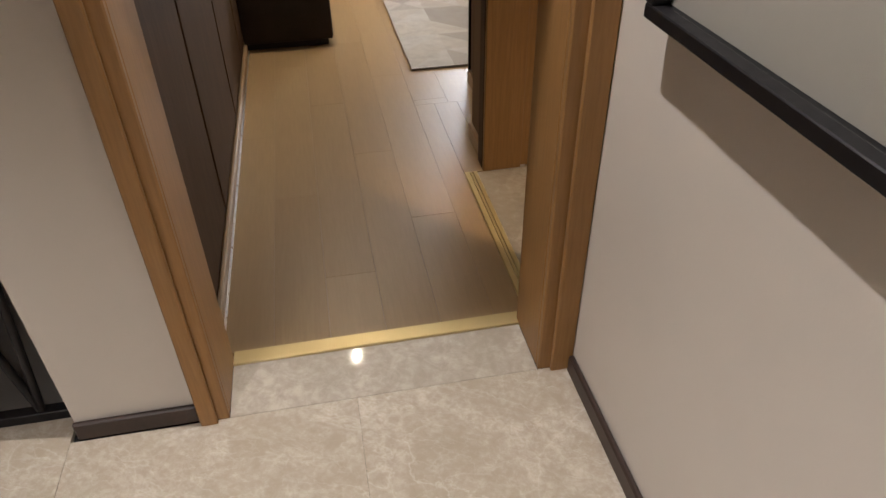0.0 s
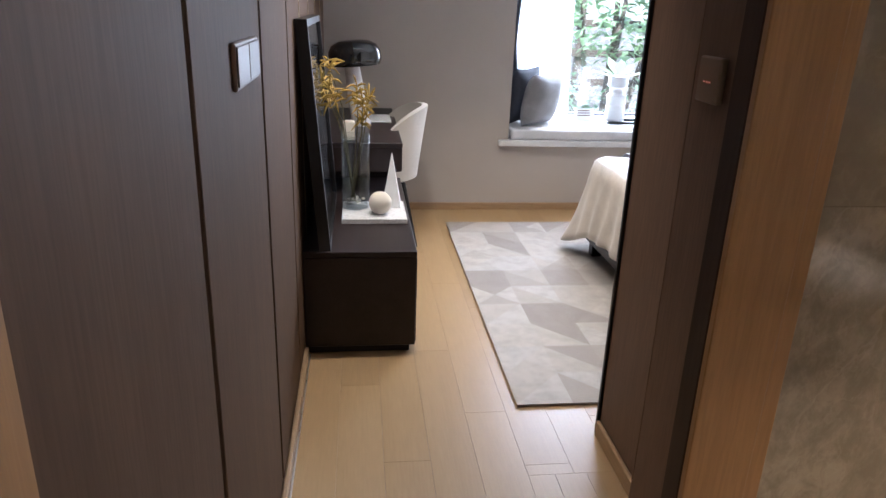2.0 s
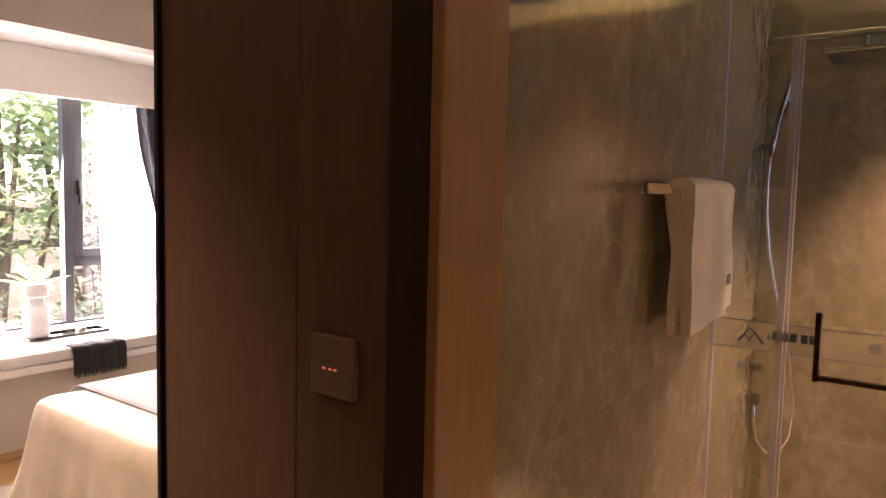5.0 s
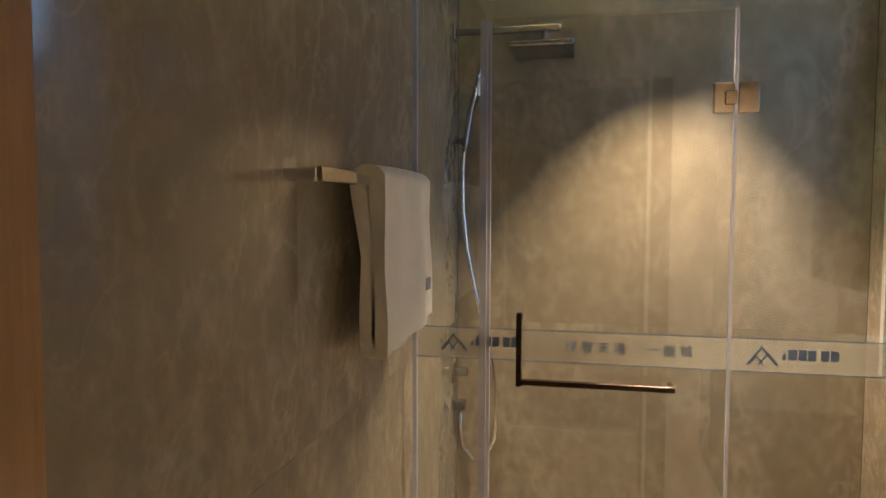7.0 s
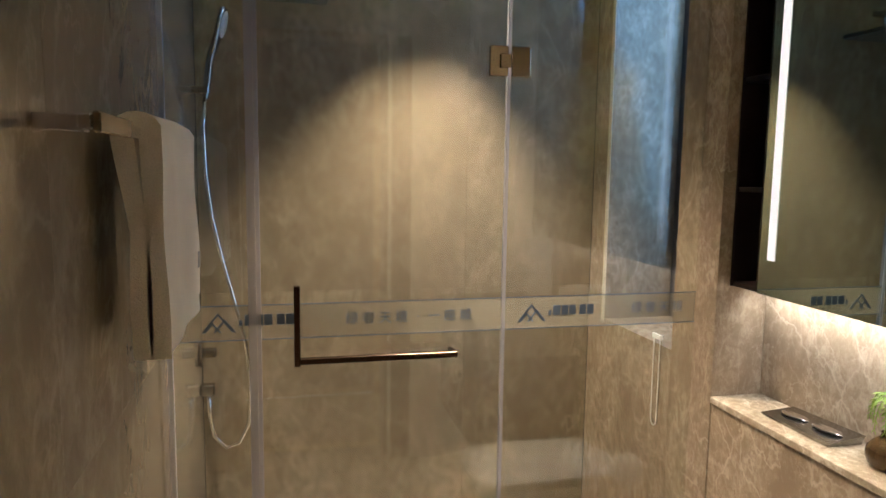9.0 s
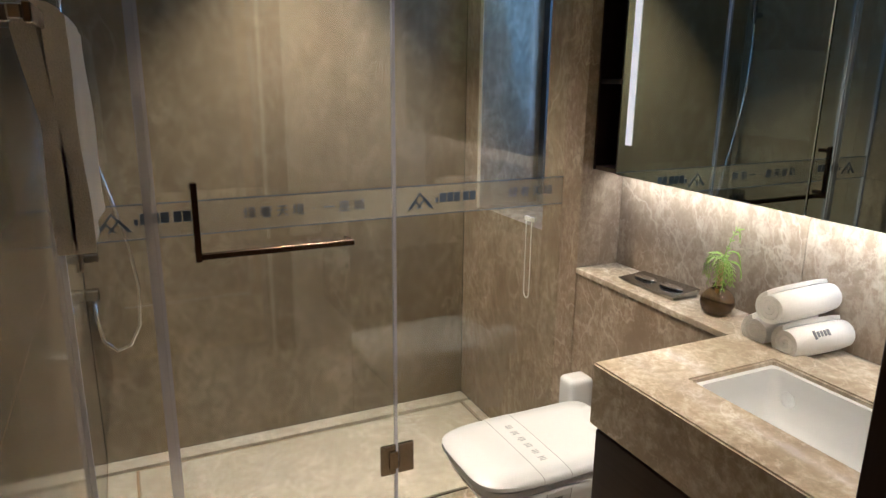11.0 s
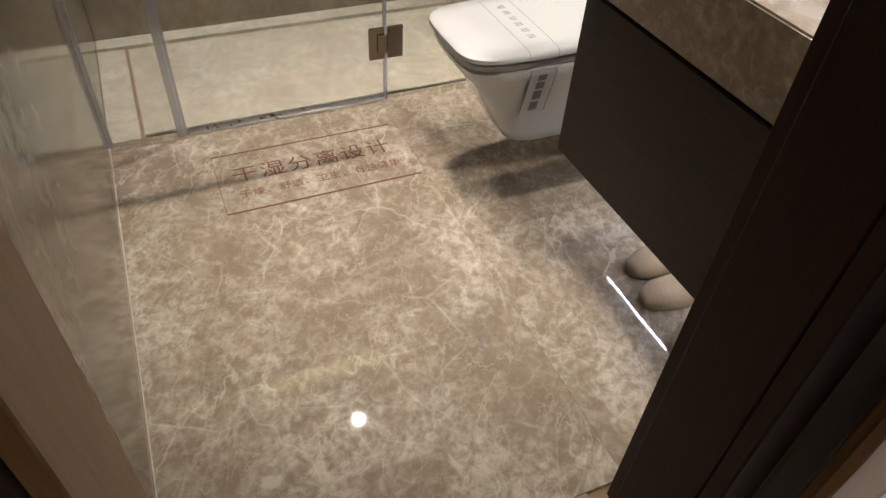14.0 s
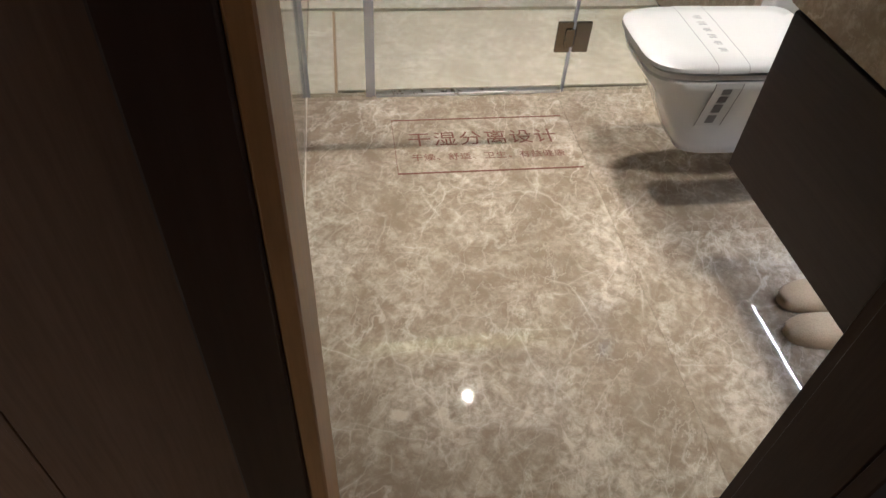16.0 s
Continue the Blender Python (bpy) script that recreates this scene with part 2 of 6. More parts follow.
M_THRESH = stone("threshold_stone", (0.34, 0.295, 0.235), (0.42, 0.37, 0.30), (0.50, 0.445, 0.37), (0.54, 0.48, 0.40), 0.028, 1.4, False, 0.2)
M_TRAY = stone("shower_tray_stone", (0.53, 0.475, 0.385), (0.65, 0.595, 0.50), (0.73, 0.68, 0.59), (0.80, 0.76, 0.68), 0.14, 1.4, True, 0.5)
M_STONE = stone("wall_stone", (0.198, 0.162, 0.110), (0.255, 0.212, 0.148), (0.312, 0.264, 0.192), (0.40, 0.345, 0.265), 0.09, 0.8, True, 0.35, (1, 1, 0.7))
M_SPLASH = stone("mottled_stone", (0.225, 0.172, 0.120), (0.325, 0.265, 0.192), (0.41, 0.350, 0.268), (0.48, 0.41, 0.325), 0.12, 1.5, True, 0.55, (1.2, 1.2, 0.8))
M_TOP = stone("counter_stone", (0.30, 0.245, 0.175), (0.47, 0.405, 0.312), (0.61, 0.545, 0.44), (0.70, 0.63, 0.52), 0.06, 1.8, False, 0.6)
M_PLATE = stone("white_marble", (0.62, 0.60, 0.57), (0.78, 0.77, 0.75), (0.85, 0.84, 0.82), (0.45, 0.44, 0.43), 0.2, 5.0)
M_CERAMIC = Mat("white_ceramic", 0.10, 0, (0.62, 0.635, 0.65), Coat_Weight=0.4).m
M_SEAT = Mat("white_seat", 0.24, 0, (0.56, 0.572, 0.585)).m
M_TOWEL = cloth("white_terry", (0.72, 0.70, 0.66), 0.95, 420, 0.06, 0.5, 0.004)
M_BATHTOWEL = cloth("cream_terry", (0.70, 0.635, 0.52), 0.95, 420, 0.06, 0.5, 0.004)
M_BEDDING = cloth("cream_bedding", (0.55, 0.48, 0.385), 0.6, 500, 0.20, 0.4)
M_RUNNER = cloth("blue_grey_runner", (0.30, 0.32, 0.36), 0.85, 400, 0.10, 0.3)
M_CHAIR = cloth("cream_upholstery", (0.52, 0.48, 0.42), 0.85, 600, 0.05, 0.3)
M_CUSHION = cloth("sill_cushion", (0.62, 0.61, 0.60), 0.9, 500)
M_PILLOWD = cloth("charcoal_pillow", (0.025, 0.028, 0.038), 0.9, 400, sheen=0.0)
M_PILLOWG = cloth("grey_pillow", (0.23, 0.22, 0.22), 0.9, 350, 0.25)
M_PILLOWW = cloth("white_pillow", (0.72, 0.72, 0.72), 0.9, 400)
M_CURTAIN = cloth("slate_curtain", (0.12, 0.13, 0.16), 0.9, 500, 0.08)
M_THROW = cloth("black_throw", (0.012, 0.012, 0.013), 1.0, 200, 0.3, 0.2, 0.006)
M_SLIPPER = cloth("straw_slipper", (0.46, 0.36, 0.23), 0.9, 260, 0.10, 0.1, 0.002)
M_LAMPBLACK = Mat("black_gloss", 0.08, 0, (0.008, 0.009, 0.011), Coat_Weight=1.0).m
M_PAPER = paint("paper", (0.78, 0.77, 0.74), 0.7, 0.03)
M_PLASTER = paint("cream_plaster", (0.66, 0.60, 0.50), 0.7, 0.05)
M_WHITECER = paint("white_vase_glaze", (0.74, 0.74, 0.73), 0.35, 0.03)
M_YELLOW = paint("yellow_bloom", (0.34, 0.22, 0.03), 0.7, 0.25, 40)
M_STEM = paint("olive_stem", (0.10, 0.085, 0.03), 0.7, 0.2)
M_FERN = paint("bright_fern", (0.21, 0.33, 0.03), 0.5, 0.25, 40)
M_PRINT = paint("red_brown_print", (0.14, 0.042, 0.018), 0.6, 0.15, 30)
M_INK = paint("dark_ink", (0.16, 0.16, 0.17), 0.6)
M_INKBLUE = paint("slate_ink", (0.06, 0.09, 0.15), 0.6)
M_SWITCH = paint("champagne_switch", (0.21, 0.150, 0.103), 0.5, 0.03)
M_SWITCH.node_tree.nodes["Principled BSDF"].inputs["Specular IOR Level"].default_value = 0.1
M_ROCKER = paint("bronze_rocker", (0.115, 0.085, 0.06), 0.5, 0.03)
M_SWITCHEDGE = paint("brown_switch_edge", (0.13, 0.075, 0.04), 0.5, 0.03)
M_BARK = paint("bark", (0.11, 0.085, 0.06), 0.9, 0.3, 12)
M_SOIL = paint("garden_soil", (0.10, 0.085, 0.06), 0.95, 0.3, 6)
M_CARPET = cloth("grey_stair_carpet", (0.10, 0.10, 0.105), 1.0, 200, 0.3)
M_RED = glow("red_indicator", (1.0, 0.10, 0.03), 0.12)
M_LED = glow("strip_light", (1.0, 0.88, 0.72), 0.4)
M_LEDSOFT = glow("soft_strip_light", (1.0, 0.88, 0.78), 0.2)
M_LENS = glow("downlight_lens", (1.0, 0.86, 0.66), 3.0)


def leaf_material(name, lo, hi):
    k = Mat(name, 0.45)
    info = k.node("ShaderNodeNewGeometry")
    k.colour(k.ramp(info.outputs["Random Per Island"], (0.0, lo), (0.6, hi), (1.0, tuple(c * 1.5 for c in hi))))
    out = k.t.nodes["Material Output"]
    thin, both = k.node("ShaderNodeBsdfTranslucent"), k.node("ShaderNodeMixShader")
    k.link(k.b.inputs["Base Color"].links[0].from_socket, thin.inputs["Color"])
    both.inputs[0].default_value = 0.55
    k.link(k.b.outputs[0], both.inputs[1])
    k.link(thin.outputs[0], both.inputs[2])
    k.link(both.outputs[0], out.inputs["Surface"])
    return k.m


M_LEAF = leaf_material("leaf_mid", (0.12, 0.19, 0.10), (0.26, 0.35, 0.21))
M_LEAFY = leaf_material("leaf_yellow", (0.18, 0.27, 0.12), (0.36, 0.47, 0.26))
M_FLOWER = paint("orange_flower", (0.75, 0.22, 0.08), 0.6)


def glass(name, tint, rough=0.0):
    k = Mat(name, rough, 0, tint)
    k.put("Transmission Weight", 1.0)
    k.put("IOR", 1.45)
    return k.m


def sheet_glass(name, tint):
    """Thin flat glass: clear straight through, with a real surface gloss."""
    k = Mat(name)
    out = k.t.nodes["Material Output"]
    clear, shine, both, fr = (k.node("ShaderNodeBsdfTransparent"), k.node("ShaderNodeBsdfGlossy"), k.node("ShaderNodeMixShader"), k.node("ShaderNodeLayerWeight"))
    steep, scaled = k.node("ShaderNodeMath", operation="POWER"), k.node("ShaderNodeMath", operation="MULTIPLY_ADD")
    steep.inputs[1].default_value, scaled.inputs[1].default_value, scaled.inputs[2].default_value = 5.0, 0.93, 0.056
    clear.inputs["Color"].default_value = (*tint, 1)
    shine.inputs["Roughness"].default_value = 0.01
    fr.inputs["Blend"].default_value = 0.5
    k.link(fr.outputs["Facing"], steep.inputs[0])
    k.link(steep.outputs[0], scaled.inputs[0])
    k.link(scaled.outputs[0], both.inputs[0])
    k.link(clear.outputs[0], both.inputs[1])
    k.link(shine.outputs[0], both.inputs[2])
    k.link(both.outputs[0], out.inputs["Surface"])
    return k.m


M_SHEET = sheet_glass("shower_glass", (0.94, 0.955, 0.93))
M_PANE = sheet_glass("window_glass", (0.95, 0.97, 0.97))
M_VASEGLASS = sheet_glass("vase_glass", (0.93, 0.95, 0.95))
M_SMOKED = glass("smoked_glass", (0.20, 0.14, 0.07))
M_MIRROR = metal("mirror", (0.42, 0.48, 0.44), 0.01)


def film(name, color, solid):
    k = Mat(name)
    out = k.t.nodes["Material Output"]
    clear, both, d = k.node("ShaderNodeBsdfTransparent"), k.node("ShaderNodeMixShader"), k.node("ShaderNodeBsdfDiffuse")
    d.inputs["Color"].default_value = (*color, 1)
    both.inputs[0].default_value = solid
    k.link(clear.outputs[0], both.inputs[1])
    k.link(d.outputs[0], both.inputs[2])
    k.link(both.outputs[0], out.inputs["Surface"])
    return k.m


M_BAND = film("frosted_band", (0.62, 0.60, 0.52), 0.22)
M_SEAL = film("clear_seal", (0.55, 0.55, 0.64), 0.38)


def sheer():
    k = Mat("white_sheer")
    out = k.t.nodes["Material Output"]
    clear, thin, d, a, b = (k.node("ShaderNodeBsdfTransparent"), k.node("ShaderNodeBsdfTranslucent"), k.node("ShaderNodeBsdfDiffuse"), k.node("ShaderNodeMixShader"), k.node("ShaderNodeMixShader"))
    for n in (thin, d):
        n.inputs["Color"].default_value = (0.86, 0.89, 0.92, 1)
    a.inputs[0].default_value, b.inputs[0].default_value = 0.4, 0.80
    k.link(thin.outputs[0], a.inputs[1])
    k.link(d.outputs[0], a.inputs[2])
    k.link(clear.outputs[0], b.inputs[1])
    k.link(a.outputs[0], b.inputs[2])
    k.link(b.outputs[0], out.inputs["Surface"])
    return k.m


M_SHEER = sheer()


def rug_material():
    k = Mat("triangle_rug", 0.95)
    g = k.node("ShaderNodeNewGeometry")
    w = k.noise(k.mapped(), 300, 3)
    mott = k.noise(k.mapped(), 13, 6, 0.65)
    base = k.ramp(g.outputs["Random Per Island"], (0.0, (0.26, 0.222, 0.188)), (0.18, (0.33, 0.290, 0.250)), (0.42, (0.41, 0.370, 0.320)), (0.7, (0.47, 0.43, 0.375)), (1.0, (0.45, 0.432, 0.405)))
    base = k.mix(k.ramp(mott, (0.36, 0.6), (0.58, 0.0)), base, (0.31, 0.28, 0.245))
    k.colour(base).bump(w, 0.004, 0.6)
    k.put("Sheen Weight", 0.3)
    return k.m


M_RUG = rug_material()

# ---------------------------------------------------------------- mesh helpers
ORIGIN = {}


def box(bm, x0, x1, y0, y1, z0, z1, bevel=0.0, seg=1):
    r = bmesh.ops.create_cube(bm, size=1.0, matrix=Matrix.Translation(((x0 + x1) / 2, (y0 + y1) / 2, (z0 + z1) / 2)) @ Matrix.Diagonal((abs(x1 - x0), abs(y1 - y0), abs(z1 - z0), 1)))
    if bevel:
        vs = set(r["verts"])
        edges = [e for e in bm.edges if e.verts[0] in vs and e.verts[1] in vs]
        bmesh.ops.bevel(bm, geom=edges, offset=bevel, segments=seg, affect="EDGES", profile=0.6)
    return r["verts"]


def boxed(*args, **kw):
    bm = bmesh.new()
    box(bm, *args, **kw)
    return bm


def tube(bm, points, radius, sides=10, closed_ends=True):
    """A round bar along a line of points; radius may be a list."""
    pts = [Vector(p) for p in points]
    n = len(pts)
    rs = radius if isinstance(radius, (list, tuple)) else [radius] * n
    rings, up = [], None
    for i, p in enumerate(pts):
        d = (pts[min(i + 1, n - 1)] - pts[max(i - 1, 0)]).normalized()
        if up is None or abs(up.dot(d)) > 0.95:
            up = Vector((0, 0, 1)) if abs(d.z) < 0.9 else Vector((1, 0, 0))
        side = d.cross(up).normalized()
        up = side.cross(d).normalized()
        rings.append([bm.verts.new(p + rs[i] * (math.cos(a) * side + math.sin(a) * up)) for a in (2 * math.pi * j / sides for j in range(sides))])
    for a, b in zip(rings, rings[1:]):
        for j in range(sides):
            bm.faces.new((a[j], a[(j + 1) % sides], b[(j + 1) % sides], b[j]))
    if closed_ends:
        bm.faces.new(reversed(rings[0]))
        bm.faces.new(rings[-1])
    return bm


def lathe(bm, profile, at=(0, 0, 0), sides=28, squash=(1, 1)):
    """A turned body from (radius, height) pairs; ends on the axis are closed."""
    rings = []
    for r, z in profile:
        if r < 1e-5:
            rings.append([bm.verts.new((at[0], at[1], at[2] + z))])
        else:
            rings.append([bm.verts.new((at[0] + r * squash[0] * math.cos(2 * math.pi * j / sides), at[1] + r * squash[1] * math.sin(2 * math.pi * j / sides), at[2] + z)) for j in range(sides)])
    for a, b in zip(rings, rings[1:]):
        for j in range(sides):
            k = (j + 1) % sides
            if len(a) == 1 and len(b) == 1:
                continue
            if len(a) == 1:
                bm.faces.new((a[0], b[j], b[k]))
            elif len(b) == 1:
                bm.faces.new((a[j], a[k], b[0]))
            else:
                bm.faces.new((a[j], a[k], b[k], b[j]))
    return bm


def grid(bm, fn, nu, nv, wrap=False):
    """A sheet of fn(u, v) for u, v in 0..1."""
    rows = [[bm.verts.new(fn(i / nu, j / nv)) for j in range(nv + (0 if wrap else 1))] for i in range(nu + 1)]
    for i in range(nu):
        for j in range(nv):
            k = (j + 1) % len(rows[0])
            bm.faces.new((rows[i][j], rows[i + 1][j], rows[i + 1][k], rows[i][k]))
    return rows


def loft(bm, rings, cap=True):
    """Joins rings of equal length into one skin."""
    vs = [[bm.verts.new(p) for p in ring] for ring in rings]
    n = len(vs[0])
    for a, b in zip(vs, vs[1:]):
        for j in range(n):
            bm.faces.new((a[j], a[(j + 1) % n], b[(j + 1) % n], b[j]))
    if cap:
        bm.faces.new(reversed(vs[0]))
        bm.faces.new(vs[-1])
    return bm


def mesh_of(name, bm, material, smooth=None, recalc=True):
    if recalc:
        bmesh.ops.recalc_face_normals(bm, faces=bm.faces)
    me = bpy.data.meshes.new(name)
    bm.to_mesh(me)
    bm.free()
    if material:
        me.materials.append(material)
    if smooth is not None:
        me.polygons.foreach_set("use_smooth", [True] * len(me.polygons))
        if smooth < 180:
            me.set_sharp_from_angle(angle=radians(smooth))
    return me


def thing(name, at, label, category, group=""):
    ob = new(name)
    ob.empty_display_size = 0.05
    ob.location = at
    ORIGIN[ob] = Vector(at)
    return tagged(ob, label, category, group)


def part(name, bm, material, parent, label="", smooth=None, kind=""):
    """A bmesh in world metres as one mesh under a thing, a part or a piece of the setting."""
    bmesh.ops.translate(bm, verts=bm.verts, vec=-ORIGIN[parent])
    ob = new(name, mesh_of(name, bm, material, smooth))
    ob.parent = parent
    ORIGIN[ob] = ORIGIN[parent].copy()
    return tagged(ob, label, kind=kind)


def single(name, bm, material, at, label, category, group="", smooth=None, kind=""):
    """A top-level thing of one mesh, its origin at its base."""
    at = Vector(at)
    bmesh.ops.translate(bm, verts=bm.verts, vec=-at)
    ob = new(name, mesh_of(name, bm, material, smooth))
    ob.location = at
    ORIGIN[ob] = at
    return tagged(ob, label, category, group, kind)


def setting(name, bm, material, label, category, smooth=None):
    ob = new(name, mesh_of(name, bm, material, smooth))
    ORIGIN[ob] = Vector((0, 0, 0))
    return tagged(ob, label, category, kind="structure")


def piece(name, mesh, parent, at):
    """A repeat that shares its mesh, placed in world metres under its owner."""
    ob = new(name, mesh)
    ob.parent = parent
    ob.location = Vector(at) - ORIGIN[parent]
    return ob


def letters(text, size, m, depth=0.0006, width=1.0):
    """Lettering as a bmesh, laid by the pose m."""
    cu = bpy.data.curves.new("letters", "FONT")
    cu.body, cu.size, cu.extrude = text, size, depth
    cu.align_x, cu.align_y = "CENTER", "CENTER"
    cu.space_character = width
    ob = new("letters", cu)
    bpy.context.view_layer.update()
    me = bpy.data.meshes.new_from_object(ob.evaluated_get(bpy.context.evaluated_depsgraph_get()))
    bm = bmesh.new()
    bm.from_mesh(me)
    bmesh.ops.transform(bm, matrix=m, verts=bm.verts)
    bpy.data.objects.remove(ob)
    bpy.data.meshes.remove(me)
    return bm


def characters(text, size, pitch, m, material, owner, label):
    """Each character of a line as a part of its own, set at an even pitch."""
    for i, c in enumerate(text):
        part("character", letters(c, size, m @ Matrix.Translation(((i - (len(text) - 1) / 2) * pitch, 0, 0)), 0.0002), material, owner, label)

# ---------------------------------------------------------------- structure: floors
TOP = 2.42
floor_wood = setting("floor_wood", boxed(0.10, 4.2, -0.01, 4.40, -0.12, -0.014), M_OAKBASE, "pale oak plank floor of the corridor and bedroom", "floor")
floor_landing = setting("floor_landing", boxed(-0.10, 1.20, -3.1, -0.012, -0.12, -0.012), M_GAP, "polished beige marble landing floor", "floor")
floor_bath = setting("floor_bath", boxed(1.10, 3.60, -1.0, 1.0, -0.12, -0.022), M_GAP, "polished beige marble bathroom floor", "floor")

# walls
wall_west = setting("wall_west", boxed(0.02, 0.187, 0.0, 4.45, -0.12, 2.85), M_GAP, "wall clad in taupe wood panels", "wall")
bm = bmesh.new()
box(bm, -0.08, 0.187, -0.175, -0.002, -0.12, 2.72)
box(bm, 0.187, 1.085, -0.175, -0.002, 2.10, 2.72)
wall_entry = setting("wall_entry", bm, M_WALL, "plain off-white painted wall round the entry", "wall")
setting("wall_landing_east", boxed(1.085, 1.262, -3.1, -0.175, -0.12, 2.72), M_WALL, "plain off-white painted landing wall", "wall")
bm = bmesh.new()
box(bm, 1.085, 1.262, -0.173, 0.040, -0.12, 2.72)
box(bm, 1.101, 1.221, 0.040, 0.078, -0.12, 2.72)
box(bm, 1.122, 1.262, 0.078, 0.802, 2.10, 2.72)
box(bm, 1.132, 1.262, 0.802, 1.060, -0.12, 2.72)
setting("wall_bath_door", bm, M_WALL, "plain wall between corridor and bathroom", "wall")
setting("wall_bath_north", boxed(1.264, 4.2, 0.882, 1.588, -0.12, 2.85), M_BEDWALL, "wall between bathroom and bedroom", "wall")
wall_shower = setting("wall_shower_end", boxed(3.52, 3.675, -1.1, 0.885, -0.12, 2.72), M_GAP, "polished stone end wall of the shower", "wall")
wall_bath_south = setting("wall_bath_south", boxed(1.264, 2.675, -0.953, -0.798, -0.12, 2.72), M_GAP, "wall behind the vanity clad in mottled stone", "wall")
setting("wall_bedroom_east", boxed(4.2, 4.35, 1.50, 4.45, -0.12, 2.85), M_BEDWALL, "plain grey-beige bedroom wall", "wall")
bm = bmesh.new()
box(bm, 0.02, 1.455, 4.32, 4.47, -0.12, 2.85)
box(bm, 3.75, 4.35, 4.32, 4.47, -0.12, 2.85)
box(bm, 1.455, 3.75, 4.32, 4.47, -0.12, 0.462)
box(bm, 1.455, 3.75, 4.32, 4.47, 2.365, 2.85)
setting("wall_bedroom_north", bm, M_BEDWALL, "grey-beige papered wall with a deep bay opening", "wall")
bm = bmesh.new()
box(bm, 1.30, 1.455, 4.47, 5.25, 0.0, 2.6)
box(bm, 3.75, 3.90, 4.47, 5.25, 0.0, 2.6)
box(bm, 1.455, 3.75, 4.47, 5.25, 0.10, 0.462)
box(bm, 1.455, 3.75, 4.47, 5.25, 2.365, 2.6)
box(bm, 1.455, 1.62, 5.07, 5.20, 0.462, 2.365)
box(bm, 3.62, 3.75, 5.07, 5.20, 0.462, 2.365)
box(bm, 1.62, 3.62, 5.07, 5.20, 2.25, 2.365)
box(bm, 1.62, 3.62, 5.07, 5.20, 0.462, 0.535)
setting("wall_bay", bm, M_WHITE, "white painted window bay", "wall")
setting("pelmet", boxed(1.457, 3.748, 4.84, 4.862, 2.07, 2.363, bevel=0.002), M_WHITE, "white curtain pelmet board", "trim")
bm = bmesh.new()
box(bm, -1.9, -1.75, -3.1, 1.6, -1.8, 2.72)
box(bm, -1.9, 1.262, -3.25, -3.1, -1.8, 2.72)
box(bm, -1.75, 0.02, 1.45, 1.6, -1.8, 2.72)
setting("wall_stairwell", bm, M_WALL, "plain walls closing the stairwell", "wall")
setting("stairwell_floor", boxed(-1.75, 0.02, -3.1, 1.45, -1.9, -1.75), M_CARPET, "dark floor at the foot of the stairs", "floor")
setting("wall_stair_side", boxed(-0.10, -0.081, -0.09, 1.45, -1.75, 2.72), M_WALL, "plain wall beside the stairs", "wall")

# ceilings
setting("ceiling_landing", boxed(-1.9, 1.262, -3.25, -0.176, 2.70, 2.85), M_CEIL, "flat white landing ceiling", "ceiling")
setting("ceiling_stairwell", boxed(-1.9, 0.02, -0.176, 1.6, 2.72, 2.87), M_CEIL, "flat white stairwell ceiling", "ceiling")
bm = bmesh.new()
box(bm, 0.187, 1.131, -0.001, 2.60, TOP, 2.72)
box(bm, 1.131, 1.6, 1.061, 2.60, TOP, 2.72)
setting("ceiling_corridor", bm, M_CEIL, "flat white corridor ceiling", "ceiling")
setting("ceiling_bedroom", boxed(0.187, 4.2, 1.389, 4.32, 2.73, 2.9), M_CEIL, "flat white bedroom ceiling", "ceiling")
bm = bmesh.new()
box(bm, 1.263, 3.440, -0.793, 0.873, TOP, 2.46)
box(bm, 1.263, 3.52, -0.793, 0.885, 2.60, 2.72)
setting("ceiling_bath", bm, M_CEIL, "white bathroom ceiling with a lit cove", "ceiling")

# ---------------------------------------------------------------- door linings, trims, strips


def skirting(name, material, label, *dims, bevel=0.004):
    return setting(name, boxed(*dims, bevel=bevel), material, label, "baseboard")


entry = tagged(new("door_frame_entry"), "oak-veneered lining and architrave of the entry opening", "door frame", kind="structure")
ORIGIN[entry] = Vector((0, 0, 0))
for x0, x1, xi0, xi1, xs0, xs1 in ((0.187, 0.236, 0.236, 0.252, 0.188, 0.226), (1.018, 1.084, 1.000, 1.018, 1.030, 1.084)):
    part("architrave", boxed(min(x0, xi0), max(x1, xi1), -0.193, -0.176, 0, 2.17, bevel=0.003), M_OAKTRIM, entry)
    part("lining", boxed(xi0, xi1, -0.1755, 0.0, 0, 2.10, bevel=0.003), M_OAKTRIM, entry)
    part("architrave_step", boxed(xs0, xs1, -0.206, -0.1935, 0, 2.16, bevel=0.003), M_OAKTRIM, entry)
part("head_architrave", boxed(0.1875, 1.0835, -0.193, -0.176, 2.171, 2.25, bevel=0.003), M_OAKTRIM, entry)
part("head_lining", boxed(0.252, 1.018, -0.175, 0.0, 2.085, 2.0995), M_OAKTRIM, entry)
part("inner_lining", boxed(0.2055, 0.248, 0.0005, 0.020, 0.0, 2.17, bevel=0.003), M_OAKTRIM, entry)

